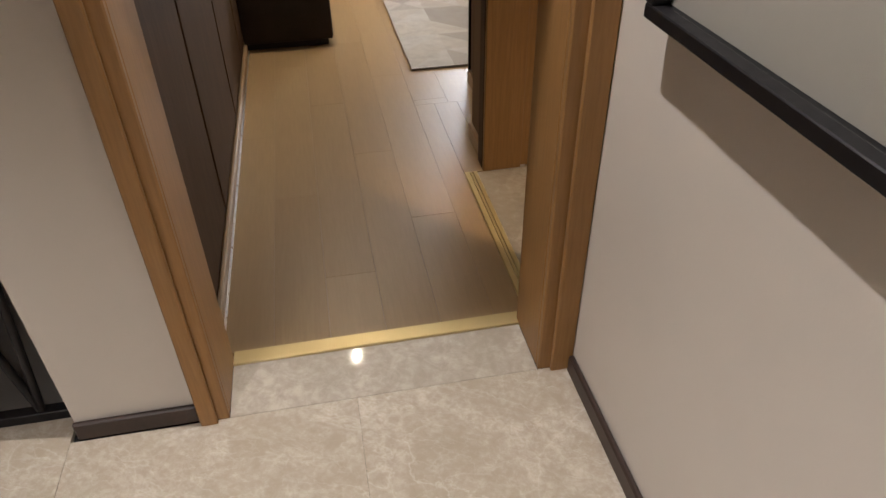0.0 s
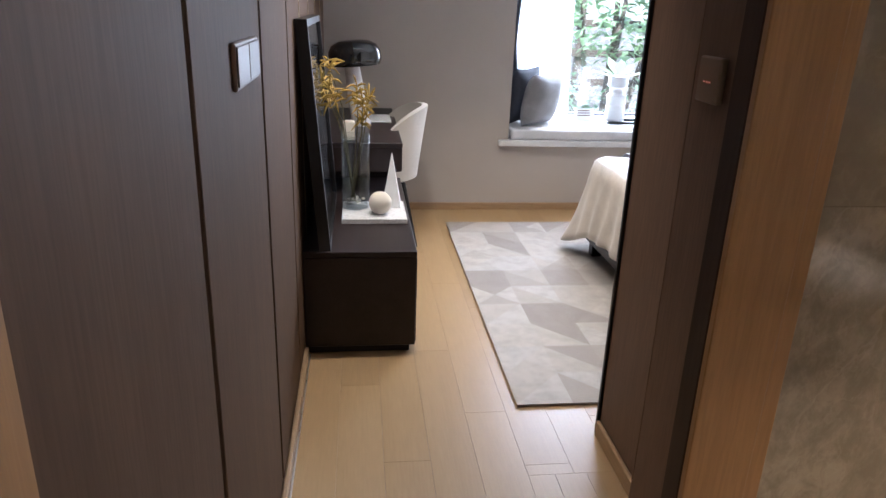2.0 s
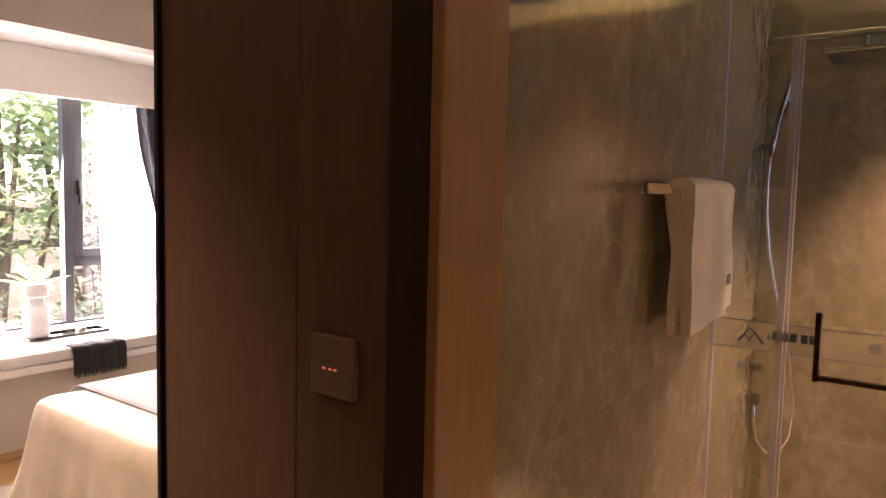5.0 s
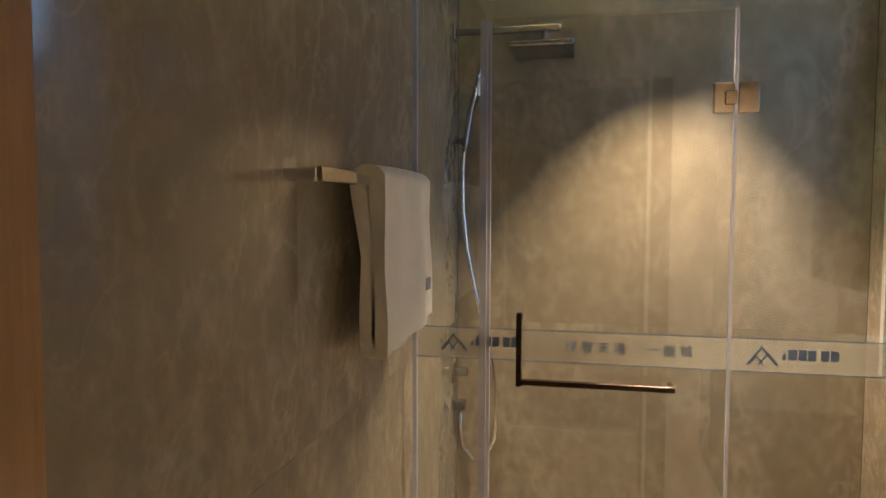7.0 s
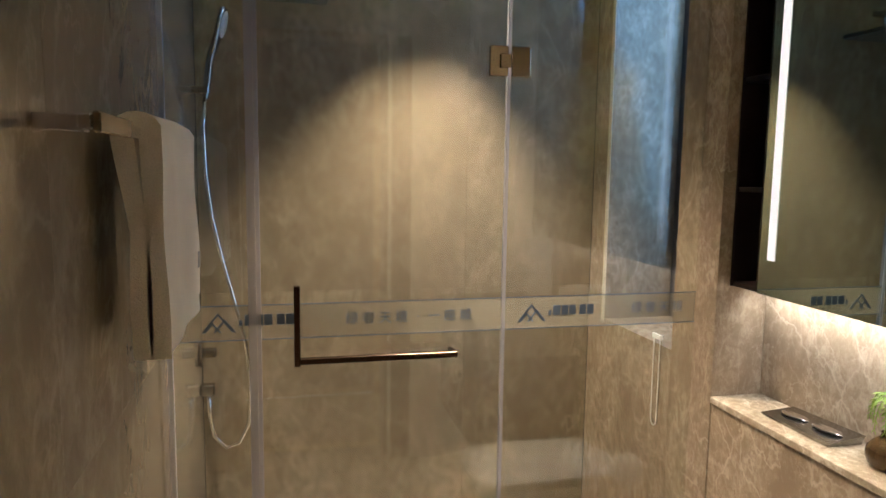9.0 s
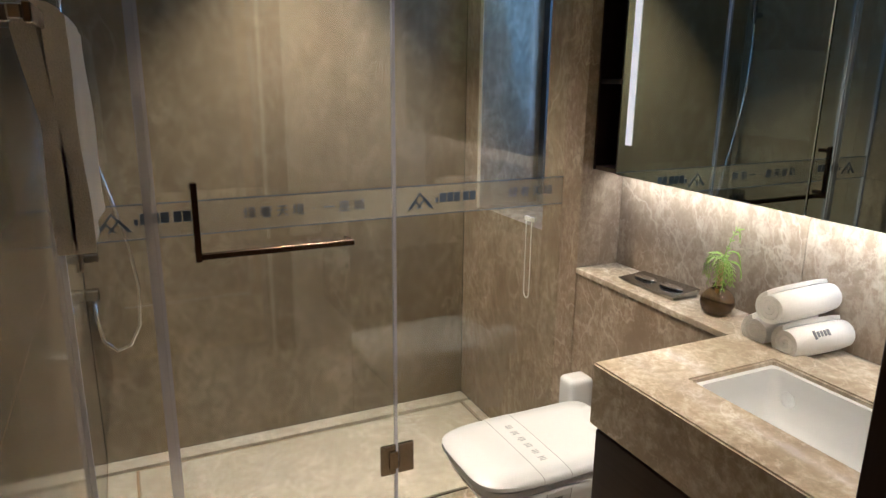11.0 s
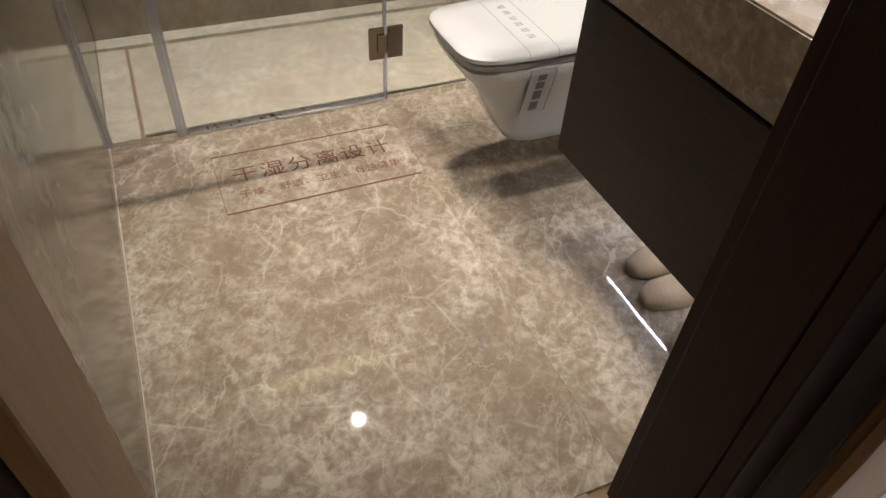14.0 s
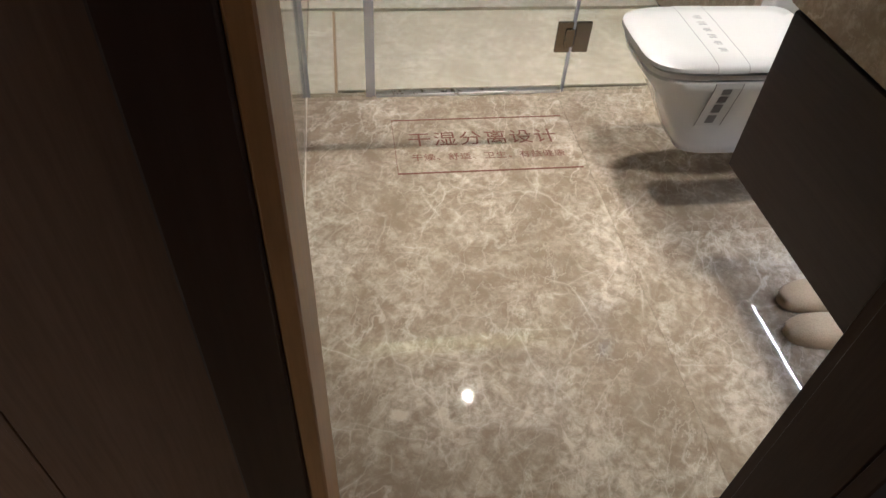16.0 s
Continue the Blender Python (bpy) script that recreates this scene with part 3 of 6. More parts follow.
bathdoor = tagged(new("door_frame_bath"), "oak lining, darker on the near side, and dark-stained casing of the bathroom opening", "door frame", kind="structure")
ORIGIN[bathdoor] = Vector((0, 0, 0))
part("lining_far", boxed(1.1005, 1.240, 0.783, 0.8015, 0, 2.10, bevel=0.002), M_OAKTRIM, bathdoor)
part("stop_far", boxed(1.2405, 1.285, 0.8005, 0.8725, 0, 2.10, bevel=0.002), M_OAKTRIM, bathdoor)
# near lining, return and edge use the darker casing wood, unlike lining_far
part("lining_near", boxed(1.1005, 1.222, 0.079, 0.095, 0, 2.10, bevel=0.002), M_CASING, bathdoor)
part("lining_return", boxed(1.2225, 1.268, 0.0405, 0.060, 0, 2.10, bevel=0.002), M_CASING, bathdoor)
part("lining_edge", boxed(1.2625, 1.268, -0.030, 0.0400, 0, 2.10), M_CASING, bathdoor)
part("head_lining", boxed(1.1005, 1.285, 0.0955, 0.7825, 2.085, 2.10), M_OAKTRIM, bathdoor)
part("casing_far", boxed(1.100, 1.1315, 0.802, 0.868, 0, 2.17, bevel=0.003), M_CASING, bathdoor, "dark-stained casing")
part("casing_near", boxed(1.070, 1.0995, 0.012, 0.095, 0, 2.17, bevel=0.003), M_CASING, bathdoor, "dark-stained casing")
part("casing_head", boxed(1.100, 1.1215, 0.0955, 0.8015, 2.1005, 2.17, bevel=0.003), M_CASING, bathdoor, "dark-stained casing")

setting("trim_entry_strip", boxed(0.252, 1.03, -0.022, 0.024, -0.012, 0.006, bevel=0.002), M_STRIP, "pale gold metal floor strip at the entry", "floor strip")
bm = bmesh.new()
box(bm, 1.030, 1.048, 0.025, 0.785, -0.012, 0.006, 0.002)
box(bm, 1.050, 1.058, 0.025, 0.785, -0.012, 0.0045, 0.001)
box(bm, 1.060, 1.076, 0.025, 0.785, -0.012, 0.006, 0.002)
setting("trim_bath_strip", bm, M_STRIP, "ribbed pale gold floor strip along the bathroom", "floor strip")
setting("threshold_entry", boxed(0.252, 1.0, -0.19, -0.0225, -0.02, 0.0, bevel=0.001), M_THRESH, "polished grey-beige stone threshold", "threshold")
setting("threshold_bath", boxed(1.077, 1.284, 0.096, 0.782, -0.02, 0.001, bevel=0.001), M_THRESH, "polished grey stone threshold", "threshold")
skirting("baseboard_landing_west", M_SKIRT, "dark-stained skirting board", -0.083, 0.187, -0.190, -0.1755, 0, 0.052)
skirting("baseboard_landing_east", M_SKIRT, "dark-stained skirting board", 1.070, 1.0845, -3.0, -0.208, 0, 0.052)
skirting("baseboard_north", M_OAKBASEX, "oak skirting board", 0.207, 4.2, 4.305, 4.3195, 0, 0.05)
skirting("baseboard_corridor_west", M_OAKBASE, "oak skirting with a pale metal line", 0.2055, 0.222, 0.021, 2.19, 0.0, 0.045)
setting("trim_west_line", boxed(0.2225, 0.2265, 0.021, 2.19, 0.0, 0.012), M_ALU, "thin pale metal line along the skirting", "trim")
skirting("baseboard_panel_far", M_OAKBASE, "oak skirting of the panelled wall", 1.221, 1.2365, 1.064, 1.586, 0, 0.06)
skirting("baseboard_panel_near", M_OAKBASE, "oak skirting of the panelled wall", 1.107, 1.1230, 0.87, 1.062, 0, 0.06)
setting("trim_panel_edge", boxed(1.228, 1.264, 1.5885, 1.602, 0, 2.41, bevel=0.001), M_BLACK, "black metal edge of the panelled wall", "trim")
setting("sill_slab", boxed(1.385, 3.82, 4.272, 5.068, 0.464, 0.502, bevel=0.006, seg=2), M_CUSHION, "pale stone bay sill slab with an overhang", "window sill")

# ---------------------------------------------------------------- structure: bathroom masonry
ledge = setting("ledge", boxed(1.264, 2.675, -0.795, -0.635, -0.12, 0.806), M_GAP, "low stone-clad ledge for the hidden cistern", "ledge")
part("cap", boxed(1.264, 2.676, -0.7975, -0.62, 0.8065, 0.826, bevel=0.002), M_TOP, ledge, "polished stone cap with a pale edge")
wall_niche = setting("wall_shower_south", boxed(2.689, 3.519, -0.943, -0.639, -0.12, -0.021), M_GAP, "mottled stone wall with a deep window reveal", "wall")
for name, dims in (("slab", (2.677, 2.894, -0.938, -0.623, 0.0, TOP)), ("slab", (3.363, 3.507, -0.938, -0.623, 0.0, TOP)),
                   ("slab", (2.8945, 3.3625, -0.938, -0.623, 0.0, 0.907)), ("slab", (2.8945, 3.3625, -0.938, -0.623, 2.385, TOP))):
    part(name, boxed(*dims, bevel=0.0012), M_SPLASH, wall_niche)
part("reveal_edge", boxed(3.3645, 3.387, -0.6228, -0.6195, 0.9, 2.385), M_TRAY, wall_niche, "pale stone edge strip")
shower_window = tagged(new("window_shower"), "narrow window deep in the shower wall", "window", kind="structure")
ORIGIN[shower_window] = Vector((0, 0, 0))
bm = bmesh.new()
box(bm, 2.895, 3.362, -0.936, -0.898, 0.908, 0.95)
box(bm, 2.895, 3.362, -0.936, -0.898, 2.343, 2.384)
box(bm, 2.895, 2.935, -0.936, -0.898, 0.95, 2.343)
box(bm, 3.322, 3.362, -0.936, -0.898, 0.95, 2.343)
part("window_frame", bm, M_FRAME, shower_window)
ob = part("pane", boxed(2.935, 3.322, -0.921, -0.915, 0.95, 2.343), M_PANE, shower_window)
ob.visible_shadow = False
# unseen wall, added only to block direct sun at the shower window
setting("wall_lightwell", boxed(0.6, 4.6, -2.2, -2.05, -0.6, 7.5), M_WALL, "unseen plain wall added to keep sun out of the shower window", "wall")
# pull cord of the shower window
cord = [(2.970 + 0.018 * math.cos(a), -0.617, 0.655 + 0.025 * math.sin(a)) for a in (math.pi + math.pi * i / 8 for i in range(9))]
bm = tube(bmesh.new(), [(2.952, -0.617, 0.93), (2.952, -0.617, 0.80)] + cord + [(2.988, -0.617, 0.80), (2.988, -0.617, 0.93)], 0.0022, 6)
box(bm, 2.945, 2.995, -0.6235, -0.613, 0.925, 0.94)
single("blind_cord", bm, M_WHITE, (2.970, -0.6235, 0.63), "thin white looped blind cord against stone wall", "cord", smooth=60)
setting("trim_sealant", boxed(1.245, 2.79, 0.8695, 0.8725, 0.0003, 0.0030), M_TRAY, "thin white sealant line along the tiled wall", "trim")
setting("trim_niche_corner", boxed(2.6715, 2.6755, -0.7945, -0.7900, 0.8270, 1.14), M_TRAY, "thin pale joint in the corner of the niche", "trim")
# shower tray: border stones, a groove and a raised inner slab
tray = setting("shower_tray", boxed(2.805, 3.507, -0.623, 0.873, -0.0215, -0.016), M_SPLASH, "pale stone shower tray with a drainage groove", "shower tray")
part("border", boxed(3.43, 3.506, -0.622, 0.872, -0.0155, 0.0, bevel=0.0015), M_TRAY, tray)
part("border", boxed(2.8055, 3.4095, 0.777, 0.872, -0.0155, 0.0, bevel=0.0015), M_TRAY, tray)
part("border", boxed(2.8055, 3.4095, -0.622, -0.585, -0.0155, 0.0, bevel=0.0015), M_TRAY, tray)
part("inner_slab", boxed(2.821, 3.403, -0.568, 0.767, -0.0155, 0.0, bevel=0.002), M_TRAY, tray)
part("drain_line", boxed(2.81, 2.818, -0.568, 0.752, -0.0155, -0.006), M_BRONZE, tray)

# ---------------------------------------------------------------- window of the bay and what lies outside
win = tagged(new("window_bay"), "charcoal-framed bay window with a casement and a low transom", "window", kind="structure")
ORIGIN[win] = Vector((0, 0, 0))
for name, d in (("window_frame", (1.62, 3.62, 5.10, 5.15, 2.20, 2.249)), ("window_frame", (1.62, 3.62, 5.10, 5.15, 0.536, 0.58)), ("window_frame", (1.62, 1.67, 5.10, 5.15, 0.5805, 2.1995)),
                ("window_frame", (3.57, 3.62, 5.10, 5.15, 0.5805, 2.1995)), ("mullion", (2.705, 2.765, 5.08, 5.15, 0.5805, 2.1995)), ("casement_stile", (2.7655, 2.835, 5.085, 5.14, 1.02, 2.1995)),
                ("casement_stile", (3.50, 3.5695, 5.085, 5.14, 1.02, 2.1995)), ("casement_rail", (2.8355, 3.4995, 5.085, 5.14, 1.02, 1.08)), ("transom", (2.7655, 3.5695, 5.10, 5.15, 0.955, 1.019))):
    part(name, boxed(*d, bevel=0.003), M_FRAME, win)
for d in ((1.67, 2.705, 5.122, 5.128, 0.58, 2.20), (2.836, 3.50, 5.112, 5.118, 1.08, 2.20), (2.766, 3.57, 5.122, 5.128, 0.58, 0.955)):
    ob = part("pane", boxed(*d), M_PANE, win)
    ob.visible_shadow = False
bm = tube(bmesh.new(), [(2.80, 5.080, 1.50), (2.80, 5.062, 1.50), (2.80, 5.058, 1.43), (2.80, 5.060, 1.39)], 0.008, 8)
box(bm, 2.788, 2.812, 5.072, 5.0845, 1.45, 1.55, 0.003)
part("handle", bm, M_BLACK, win, "black casement handle", 60)

ground = setting("ground", boxed(-60, 60, 5.26, 90, -0.6, -0.45), M_SOIL, "planted garden ground outside the window", "ground")


def leaves(bm, centre, spread, count, size, rng, droop=0.3):
    """Pointed, folded leaves scattered unevenly through an egg-shaped space."""
    for _ in range(count):
        p = Vector((rng.gauss(0, 0.5), rng.gauss(0, 0.5), rng.gauss(0, 0.5)))
        p = Vector(centre) + Vector((p.x * spread[0], p.y * spread[1], p.z * spread[2]))
        a, tilt, s = rng.uniform(0, 6.283), rng.uniform(-0.5, 1.1), size * rng.uniform(0.6, 1.4)
        m = Matrix.Translation(p) @ Euler((tilt, rng.uniform(-droop, droop), a)).to_matrix().to_4x4()
        w = 0.28
        v = [bm.verts.new(m @ Vector(q)) for q in ((0, 0, 0), (s * w, s * 0.45, s * 0.08), (0, s, -s * 0.15), (-s * w, s * 0.45, s * 0.08), (0, s * 0.5, -s * 0.02))]
        bm.faces.new((v[0], v[1], v[4]))
        bm.faces.new((v[1], v[2], v[4]))
        bm.faces.new((v[2], v[3], v[4]))
        bm.faces.new((v[3], v[0], v[4]))


rng = random.Random(4)


def bush(name, at, clumps, leaf, material, label, category, trunk=0.03, trunks=3, flowers=0):
    ob = thing(name, at, label, category, "garden planting")
    bm = bmesh.new()
    tips = [Vector(at) + Vector(c[:3]) for c in clumps]
    for i in range(trunks):
        b = Vector(at) + Vector((rng.uniform(-0.1, 0.1), rng.uniform(-0.1, 0.1), -0.02))
        t = tips[i % len(tips)]
        mid = b.lerp(t, 0.5) + Vector((rng.uniform(-0.1, 0.1), rng.uniform(-0.1, 0.1), 0.1))
        tube(bm, [b, mid, t], [trunk, trunk * 0.7, trunk * 0.3], 6)
    part("trunk", bm, M_BARK, ob, smooth=60)
    bm = bmesh.new()
    for c in clumps:
        leaves(bm, Vector(at) + Vector(c[:3]), c[3:6], int(c[6]), leaf, rng)
    part("crown", bm, material, ob)
    if flowers:
        bm = bmesh.new()
        for c in clumps[:3]:
            leaves(bm, Vector(at) + Vector(c[:3]) + Vector((0, -0.2, 0)), (0.3, 0.1, 0.3), flowers, 0.05, rng)
        part("blossom", bm, M_FLOWER, ob, "orange blossom")
    return ob


for x in (1.8, 2.6, 3.4, 4.3):
    bush("shrub", (x, 6.3 + 0.2 * math.sin(x * 3), -0.45), [(0, 0, 0.85, 0.45, 0.35, 0.30, 260), (0.25, 0.1, 0.6, 0.4, 0.4, 0.25, 160), (-0.25, -0.1, 0.7, 0.35, 0.3, 0.3, 160)], 0.085, M_LEAF, "low dense green shrub in the garden bed", "shrub")
bush("small_tree", (3.3, 7.6, -0.45), [(0.2, 0, 2.6, 0.8, 0.5, 0.5, 300), (-0.4, 0, 2.0, 0.5, 0.4, 0.4, 150), (0.6, 0.2, 1.8, 0.6, 0.5, 0.5, 240), (0, 0, 3.1, 0.6, 0.5, 0.4, 200), (-0.2, -0.2, 1.5, 0.5, 0.4, 0.3, 120)], 0.15, M_LEAFY, "young tree with large yellow-green leaves", "tree", 0.05, 4, 3)
bush("small_tree", (4.6, 8.4, -0.45), [(0, 0, 2.4, 0.8, 0.6, 0.6, 280), (0.5, 0, 3.0, 0.7, 0.5, 0.5, 240), (-0.6, 0, 2.9, 0.6, 0.5, 0.5, 220), (0.1, 0, 1.6, 0.6, 0.5, 0.4, 200)], 0.18, M_LEAFY, "young tree with large yellow-green leaves", "tree", 0.06, 4)
bush("climber", (2.1, 8.3, -0.45), [(0, 0, 1.5, 0.5, 0.4, 0.5, 260), (-0.4, 0, 1.7, 0.4, 0.3, 0.3, 150), (0.5, 0, 1.9, 0.5, 0.3, 0.3, 180), (0.2, 0, 1.2, 0.5, 0.3, 0.3, 180)], 0.10, M_LEAF, "leafy climber with a few orange blossoms", "climber", 0.04, 4, 14)
fence = thing("garden_fence", (3.2, 9.4, -0.45), "weathered wooden garden fence with rails", "fence")
for x in (0.9, 2.2, 3.5, 4.8, 6.1):
    part("post", boxed(x - 0.05, x + 0.05, 9.36, 9.46, -0.46, 2.05, bevel=0.008), M_BARK, fence)
for z in (0.35, 0.75, 1.15, 1.9):
    part("rail", boxed(0.7, 6.4, 9.33, 9.36, z, z + 0.10, bevel=0.006), M_BARK, fence)

# ---------------------------------------------------------------- landing
pic = thing("wall_picture", (1.084, -0.98, 0.93), "large black-framed picture behind glass on the landing wall", "picture")
for d in ((1.040, 1.084, -1.60, -0.37, 0.930, 0.952), (1.040, 1.084, -1.60, -0.37, 1.80, 1.822), (1.040, 1.084, -0.392, -0.37, 0.9525, 1.7995), (1.040, 1.084, -1.60, -1.578, 0.9525, 1.7995)):
    part("frame", boxed(*d, bevel=0.002), M_BLACK, pic)
part("print", boxed(1.070, 1.078, -1.577, -0.393, 0.953, 1.799), M_BEDWALL, pic, "pale grey abstract print")
part("glass", boxed(1.060, 1.063, -1.5775, -0.3925, 0.9525, 1.7995), M_PANE, pic).visible_shadow = False

rail = thing("stair_railing", (-0.9, -0.10, 0.0), "black steel stair railing with crossed bars", "railing")
part("base_rail", boxed(-1.74, -0.085, -0.115, -0.085, 0.0, 0.028, bevel=0.002), M_BLACK, rail)
part("top_rail", boxed(-1.74, -0.085, -0.12, -0.08, 0.98, 1.01, bevel=0.003), M_BLACK, rail)
for i in range(6):
    xa = -0.175 - i * 0.28
    part("bar", tube(bmesh.new(), [(xa, -0.10, 0.02), (xa + 0.10, -0.10, 0.98)], 0.010, 8), M_BLACK, rail, smooth=60)
    part("bar", tube(bmesh.new(), [(xa, -0.10, 0.02), (xa - 0.14, -0.10, 0.98)], 0.010, 8), M_BLACK, rail, smooth=60)
stairs = thing("staircase", (-0.9, 0.6, -1.75), "carpeted grey stairs going down behind the railing", "stairs")
for i in range(8):
    part("step", boxed(-1.74, -0.105, -0.07 + i * 0.18, 0.11 + i * 0.18 - 0.001, -1.75, -0.19 - i * 0.18, bevel=0.006), M_CARPET, stairs)
setting("floor_landing_side", boxed(-1.75, -0.101, -3.1, -0.07, -0.12, -0.0005), M_MARBLE, "beige marble landing beside the stairs", "floor")

# ---------------------------------------------------------------- corridor
sw = thing("wall_switch", (0.205, 1.10, 1.207), "pale double wall switch with bronze edge", "switch")
part("plate", boxed(0.2052, 0.214, 0.958, 1.242, 1.207, 1.293, bevel=0.003), M_SWITCHEDGE, sw)
for y in (0.966, 1.103):
    part("rocker", boxed(0.2142, 0.2175, y, y + 0.131, 1.214, 1.286, bevel=0.002), M_ROCKER, sw)
sw = thing("touch_switch", (1.1235, 0.973, 1.204), "square bronze-grey touch switch with red indicators", "switch")
part("plate", boxed(1.108, 1.1233, 0.931, 1.017, 1.204, 1.292, bevel=0.003), M_SWITCH, sw)
for y in (0.962, 0.972, 0.984):
    part("indicator", boxed(1.1072, 1.1079, y, y + 0.006, 1.243, 1.246), M_RED, sw, "red indicator light")

# ---------------------------------------------------------------- bedroom
bench = thing("bench_cabinet", (0.43, 2.75, 0.0), "low dark wenge cabinet on the oak floor", "cabinet")
part("body", boxed(0.207, 0.652, 2.204, 3.42, 0.035, 0.423, bevel=0.003), M_WENGE, bench)
part("top", boxed(0.207, 0.654, 2.202, 3.42, 0.4235, 0.447, bevel=0.002), M_WENGE, bench)
part("plinth", boxed(0.215, 0.630, 2.225, 3.41, 0.0, 0.0345), M_BLACK, bench)
for a, b in ((2.215, 2.81), (2.816, 3.41)):
    part("drawer", boxed(0.6522, 0.656, a, b, 0.045, 0.415, bevel=0.001), M_WENGE, bench)

art = thing("leaning_picture", (0.29, 2.6, 0.447), "large black-framed picture leaning on the wall", "picture")


def leaning(x_in, x_out, y0, y1, z0, z1):
    bm = bmesh.new()
    lean = lambda x, z: x - 0.066 * (z - 0.447) / 0.86
    loft(bm, [[(lean(x, z), y, z) for x, z in ((x_in, z0), (x_out, z0), (x_out, z1), (x_in, z1))] for y in (y0, y1)])
    return bm


for d in ((0.272, 0.316, 2.212, 2.237, 0.447, 1.305), (0.272, 0.316, 3.015, 3.04, 0.447, 1.305), (0.272, 0.316, 2.2375, 3.0145, 0.447, 0.472), (0.272, 0.316, 2.2375, 3.0145, 1.28, 1.305)):
    part("frame", leaning(*d), M_BLACK, art)
part("print", leaning(0.285, 0.293, 2.2375, 3.0145, 0.4725, 1.2795), M_PILLOWG, art, "grey print")
part("glass", leaning(0.304, 0.307, 2.2375, 3.0145, 0.4725, 1.2795), M_PANE, art)

single("marble_plate", boxed(0.349, 0.638, 2.560, 2.858, 0.4475, 0.470, bevel=0.003, seg=2), M_PLATE, (0.49, 2.70, 0.4475), "square white marble display plate on the cabinet", "plate")
bm = bmesh.new()
bmesh.ops.create_icosphere(bm, subdivisions=4, radius=0.0515, matrix=Matrix.Translation((0.520, 2.645, 0.5213)))
single("stone_ball", bm, M_PLASTER, (0.52, 2.645, 0.4705), "smooth cream stone ball on the marble plate", "ornament", smooth=180)
bm = bmesh.new()
bmesh.ops.create_cone(bm, segments=4, radius1=0.063, radius2=0.002, depth=0.25, cap_ends=True, matrix=Matrix.Translation((0.577, 2.782, 0.5955)) @ Matrix.Rotation(radians(40), 4, "Z"))
bmesh.ops.bevel(bm, geom=bm.edges[:], offset=0.0015, segments=1, affect="EDGES")
single("stone_pyramid", bm, M_WHITECER, (0.577, 2.782, 0.4705), "tall slim white stone pyramid on the plate", "ornament")
vase = thing("glass_vase", (0.412, 2.765, 0.4705), "tall clear glass cylinder vase with yellow stems", "vase")
part("body", lathe(bmesh.new(), [(0, 0.0), (0.062, 0.0), (0.064, 0.004), (0.064, 0.335), (0.0625, 0.337), (0.0605, 0.335), (0.0605, 0.022), (0.0, 0.020)], (0.412, 2.765, 0.4705), 36), M_VASEGLASS, vase, smooth=50)
bm = bmesh.new()
for i in range(16):
    a = rng.uniform(0, 6.28)
    r = rng.uniform(0.0, 0.042)
    bmesh.ops.create_icosphere(bm, subdivisions=2, radius=rng.uniform(0.007, 0.012), matrix=Matrix.Translation((0.412 + r * math.cos(a), 2.765 + r * math.sin(a), 0.503)) @ Matrix.Diagonal((1.3, 1.0, 0.7, 1)))
part("pebble_layer", bm, M_PLASTER, vase, "cream pebbles", 180)
bb = bmesh.new()
for i in range(9):
    tip = Vector((0.412 + rng.uniform(-0.20, 0.07), 2.765 + rng.uniform(-0.20, 0.06), rng.uniform(0.86, 1.17)))
    foot = Vector((0.412 + rng.uniform(-0.03, 0.03), 2.765 + rng.uniform(-0.03, 0.03), 0.505))
    mid = foot.lerp(tip, 0.55) + Vector((0.015, 0.02, 0.06))
    tip.x = max(tip.x, 0.262)
    part("stem", tube(bmesh.new(), [foot, mid, tip], [0.0026, 0.0022, 0.0015], 6), M_STEM, vase, "dry olive stem", 60)
    for k in range(15):
        c = mid.lerp(tip, rng.uniform(0.55, 1.0))
        d = Vector((rng.gauss(0, 1), rng.gauss(0, 1), rng.gauss(0.1, 0.8))).normalized() * rng.uniform(0.035, 0.075)
        e = c + d
        e.x = max(e.x, 0.262)
        tube(bb, [c, c.lerp(e, 0.5) + Vector((0, 0, 0.008)), e], [0.003, 0.0052, 0.002], 5)
part("blossom", bb, M_YELLOW, vase, "yellow spiky blossom", 60)

desk = thing("desk", (0.43, 3.7, 0.0), "dark wenge writing desk with a deep drawer apron", "desk")
part("desktop", boxed(0.207, 0.645, 3.085, 4.30, 0.682, 0.705, bevel=0.002), M_WENGE, desk)
part("apron", boxed(0.209, 0.640, 3.088, 4.298, 0.558, 0.6815, bevel=0.002), M_WENGE, desk)
for a, b in ((3.095, 3.69), (3.696, 4.29)):
    part("drawer", boxed(0.6402, 0.644, a, b, 0.563, 0.677, bevel=0.001), M_WENGE, desk)
for y in (3.43, 4.265):
    part("leg_panel", boxed(0.215, 0.60, y, y + 0.03, 0.0, 0.5575, bevel=0.002), M_WENGE, desk)
single("magazine", boxed(0.42, 0.615, 3.72, 3.99, 0.7052, 0.711, bevel=0.001), M_PAPER, (0.52, 3.85, 0.7052), "open white magazine on the desk", "magazine")
bm = boxed(0.345, 0.405, 3.14, 3.20, 0.7052, 0.80, bevel=0.004)
single("small_box", bm, M_PLASTER, (0.375, 3.17, 0.7052), "small cream square box on the desk", "box")
lampt = thing("desk_lamp", (0.42, 3.62, 0.7052), "glossy black dome desk lamp on a pale stone foot", "lamp")
bm = bmesh.new()
loft(bm, [[(0.44 - 0.05 * k + r * math.cos(a), 3.62 + r * math.sin(a), 0.7052 + 0.33 * k) for a in (2 * math.pi * j / 20 for j in range(20))] for k, r in ((0, 0.055), (0.05, 0.056), (0.5, 0.050), (1.0, 0.042))])
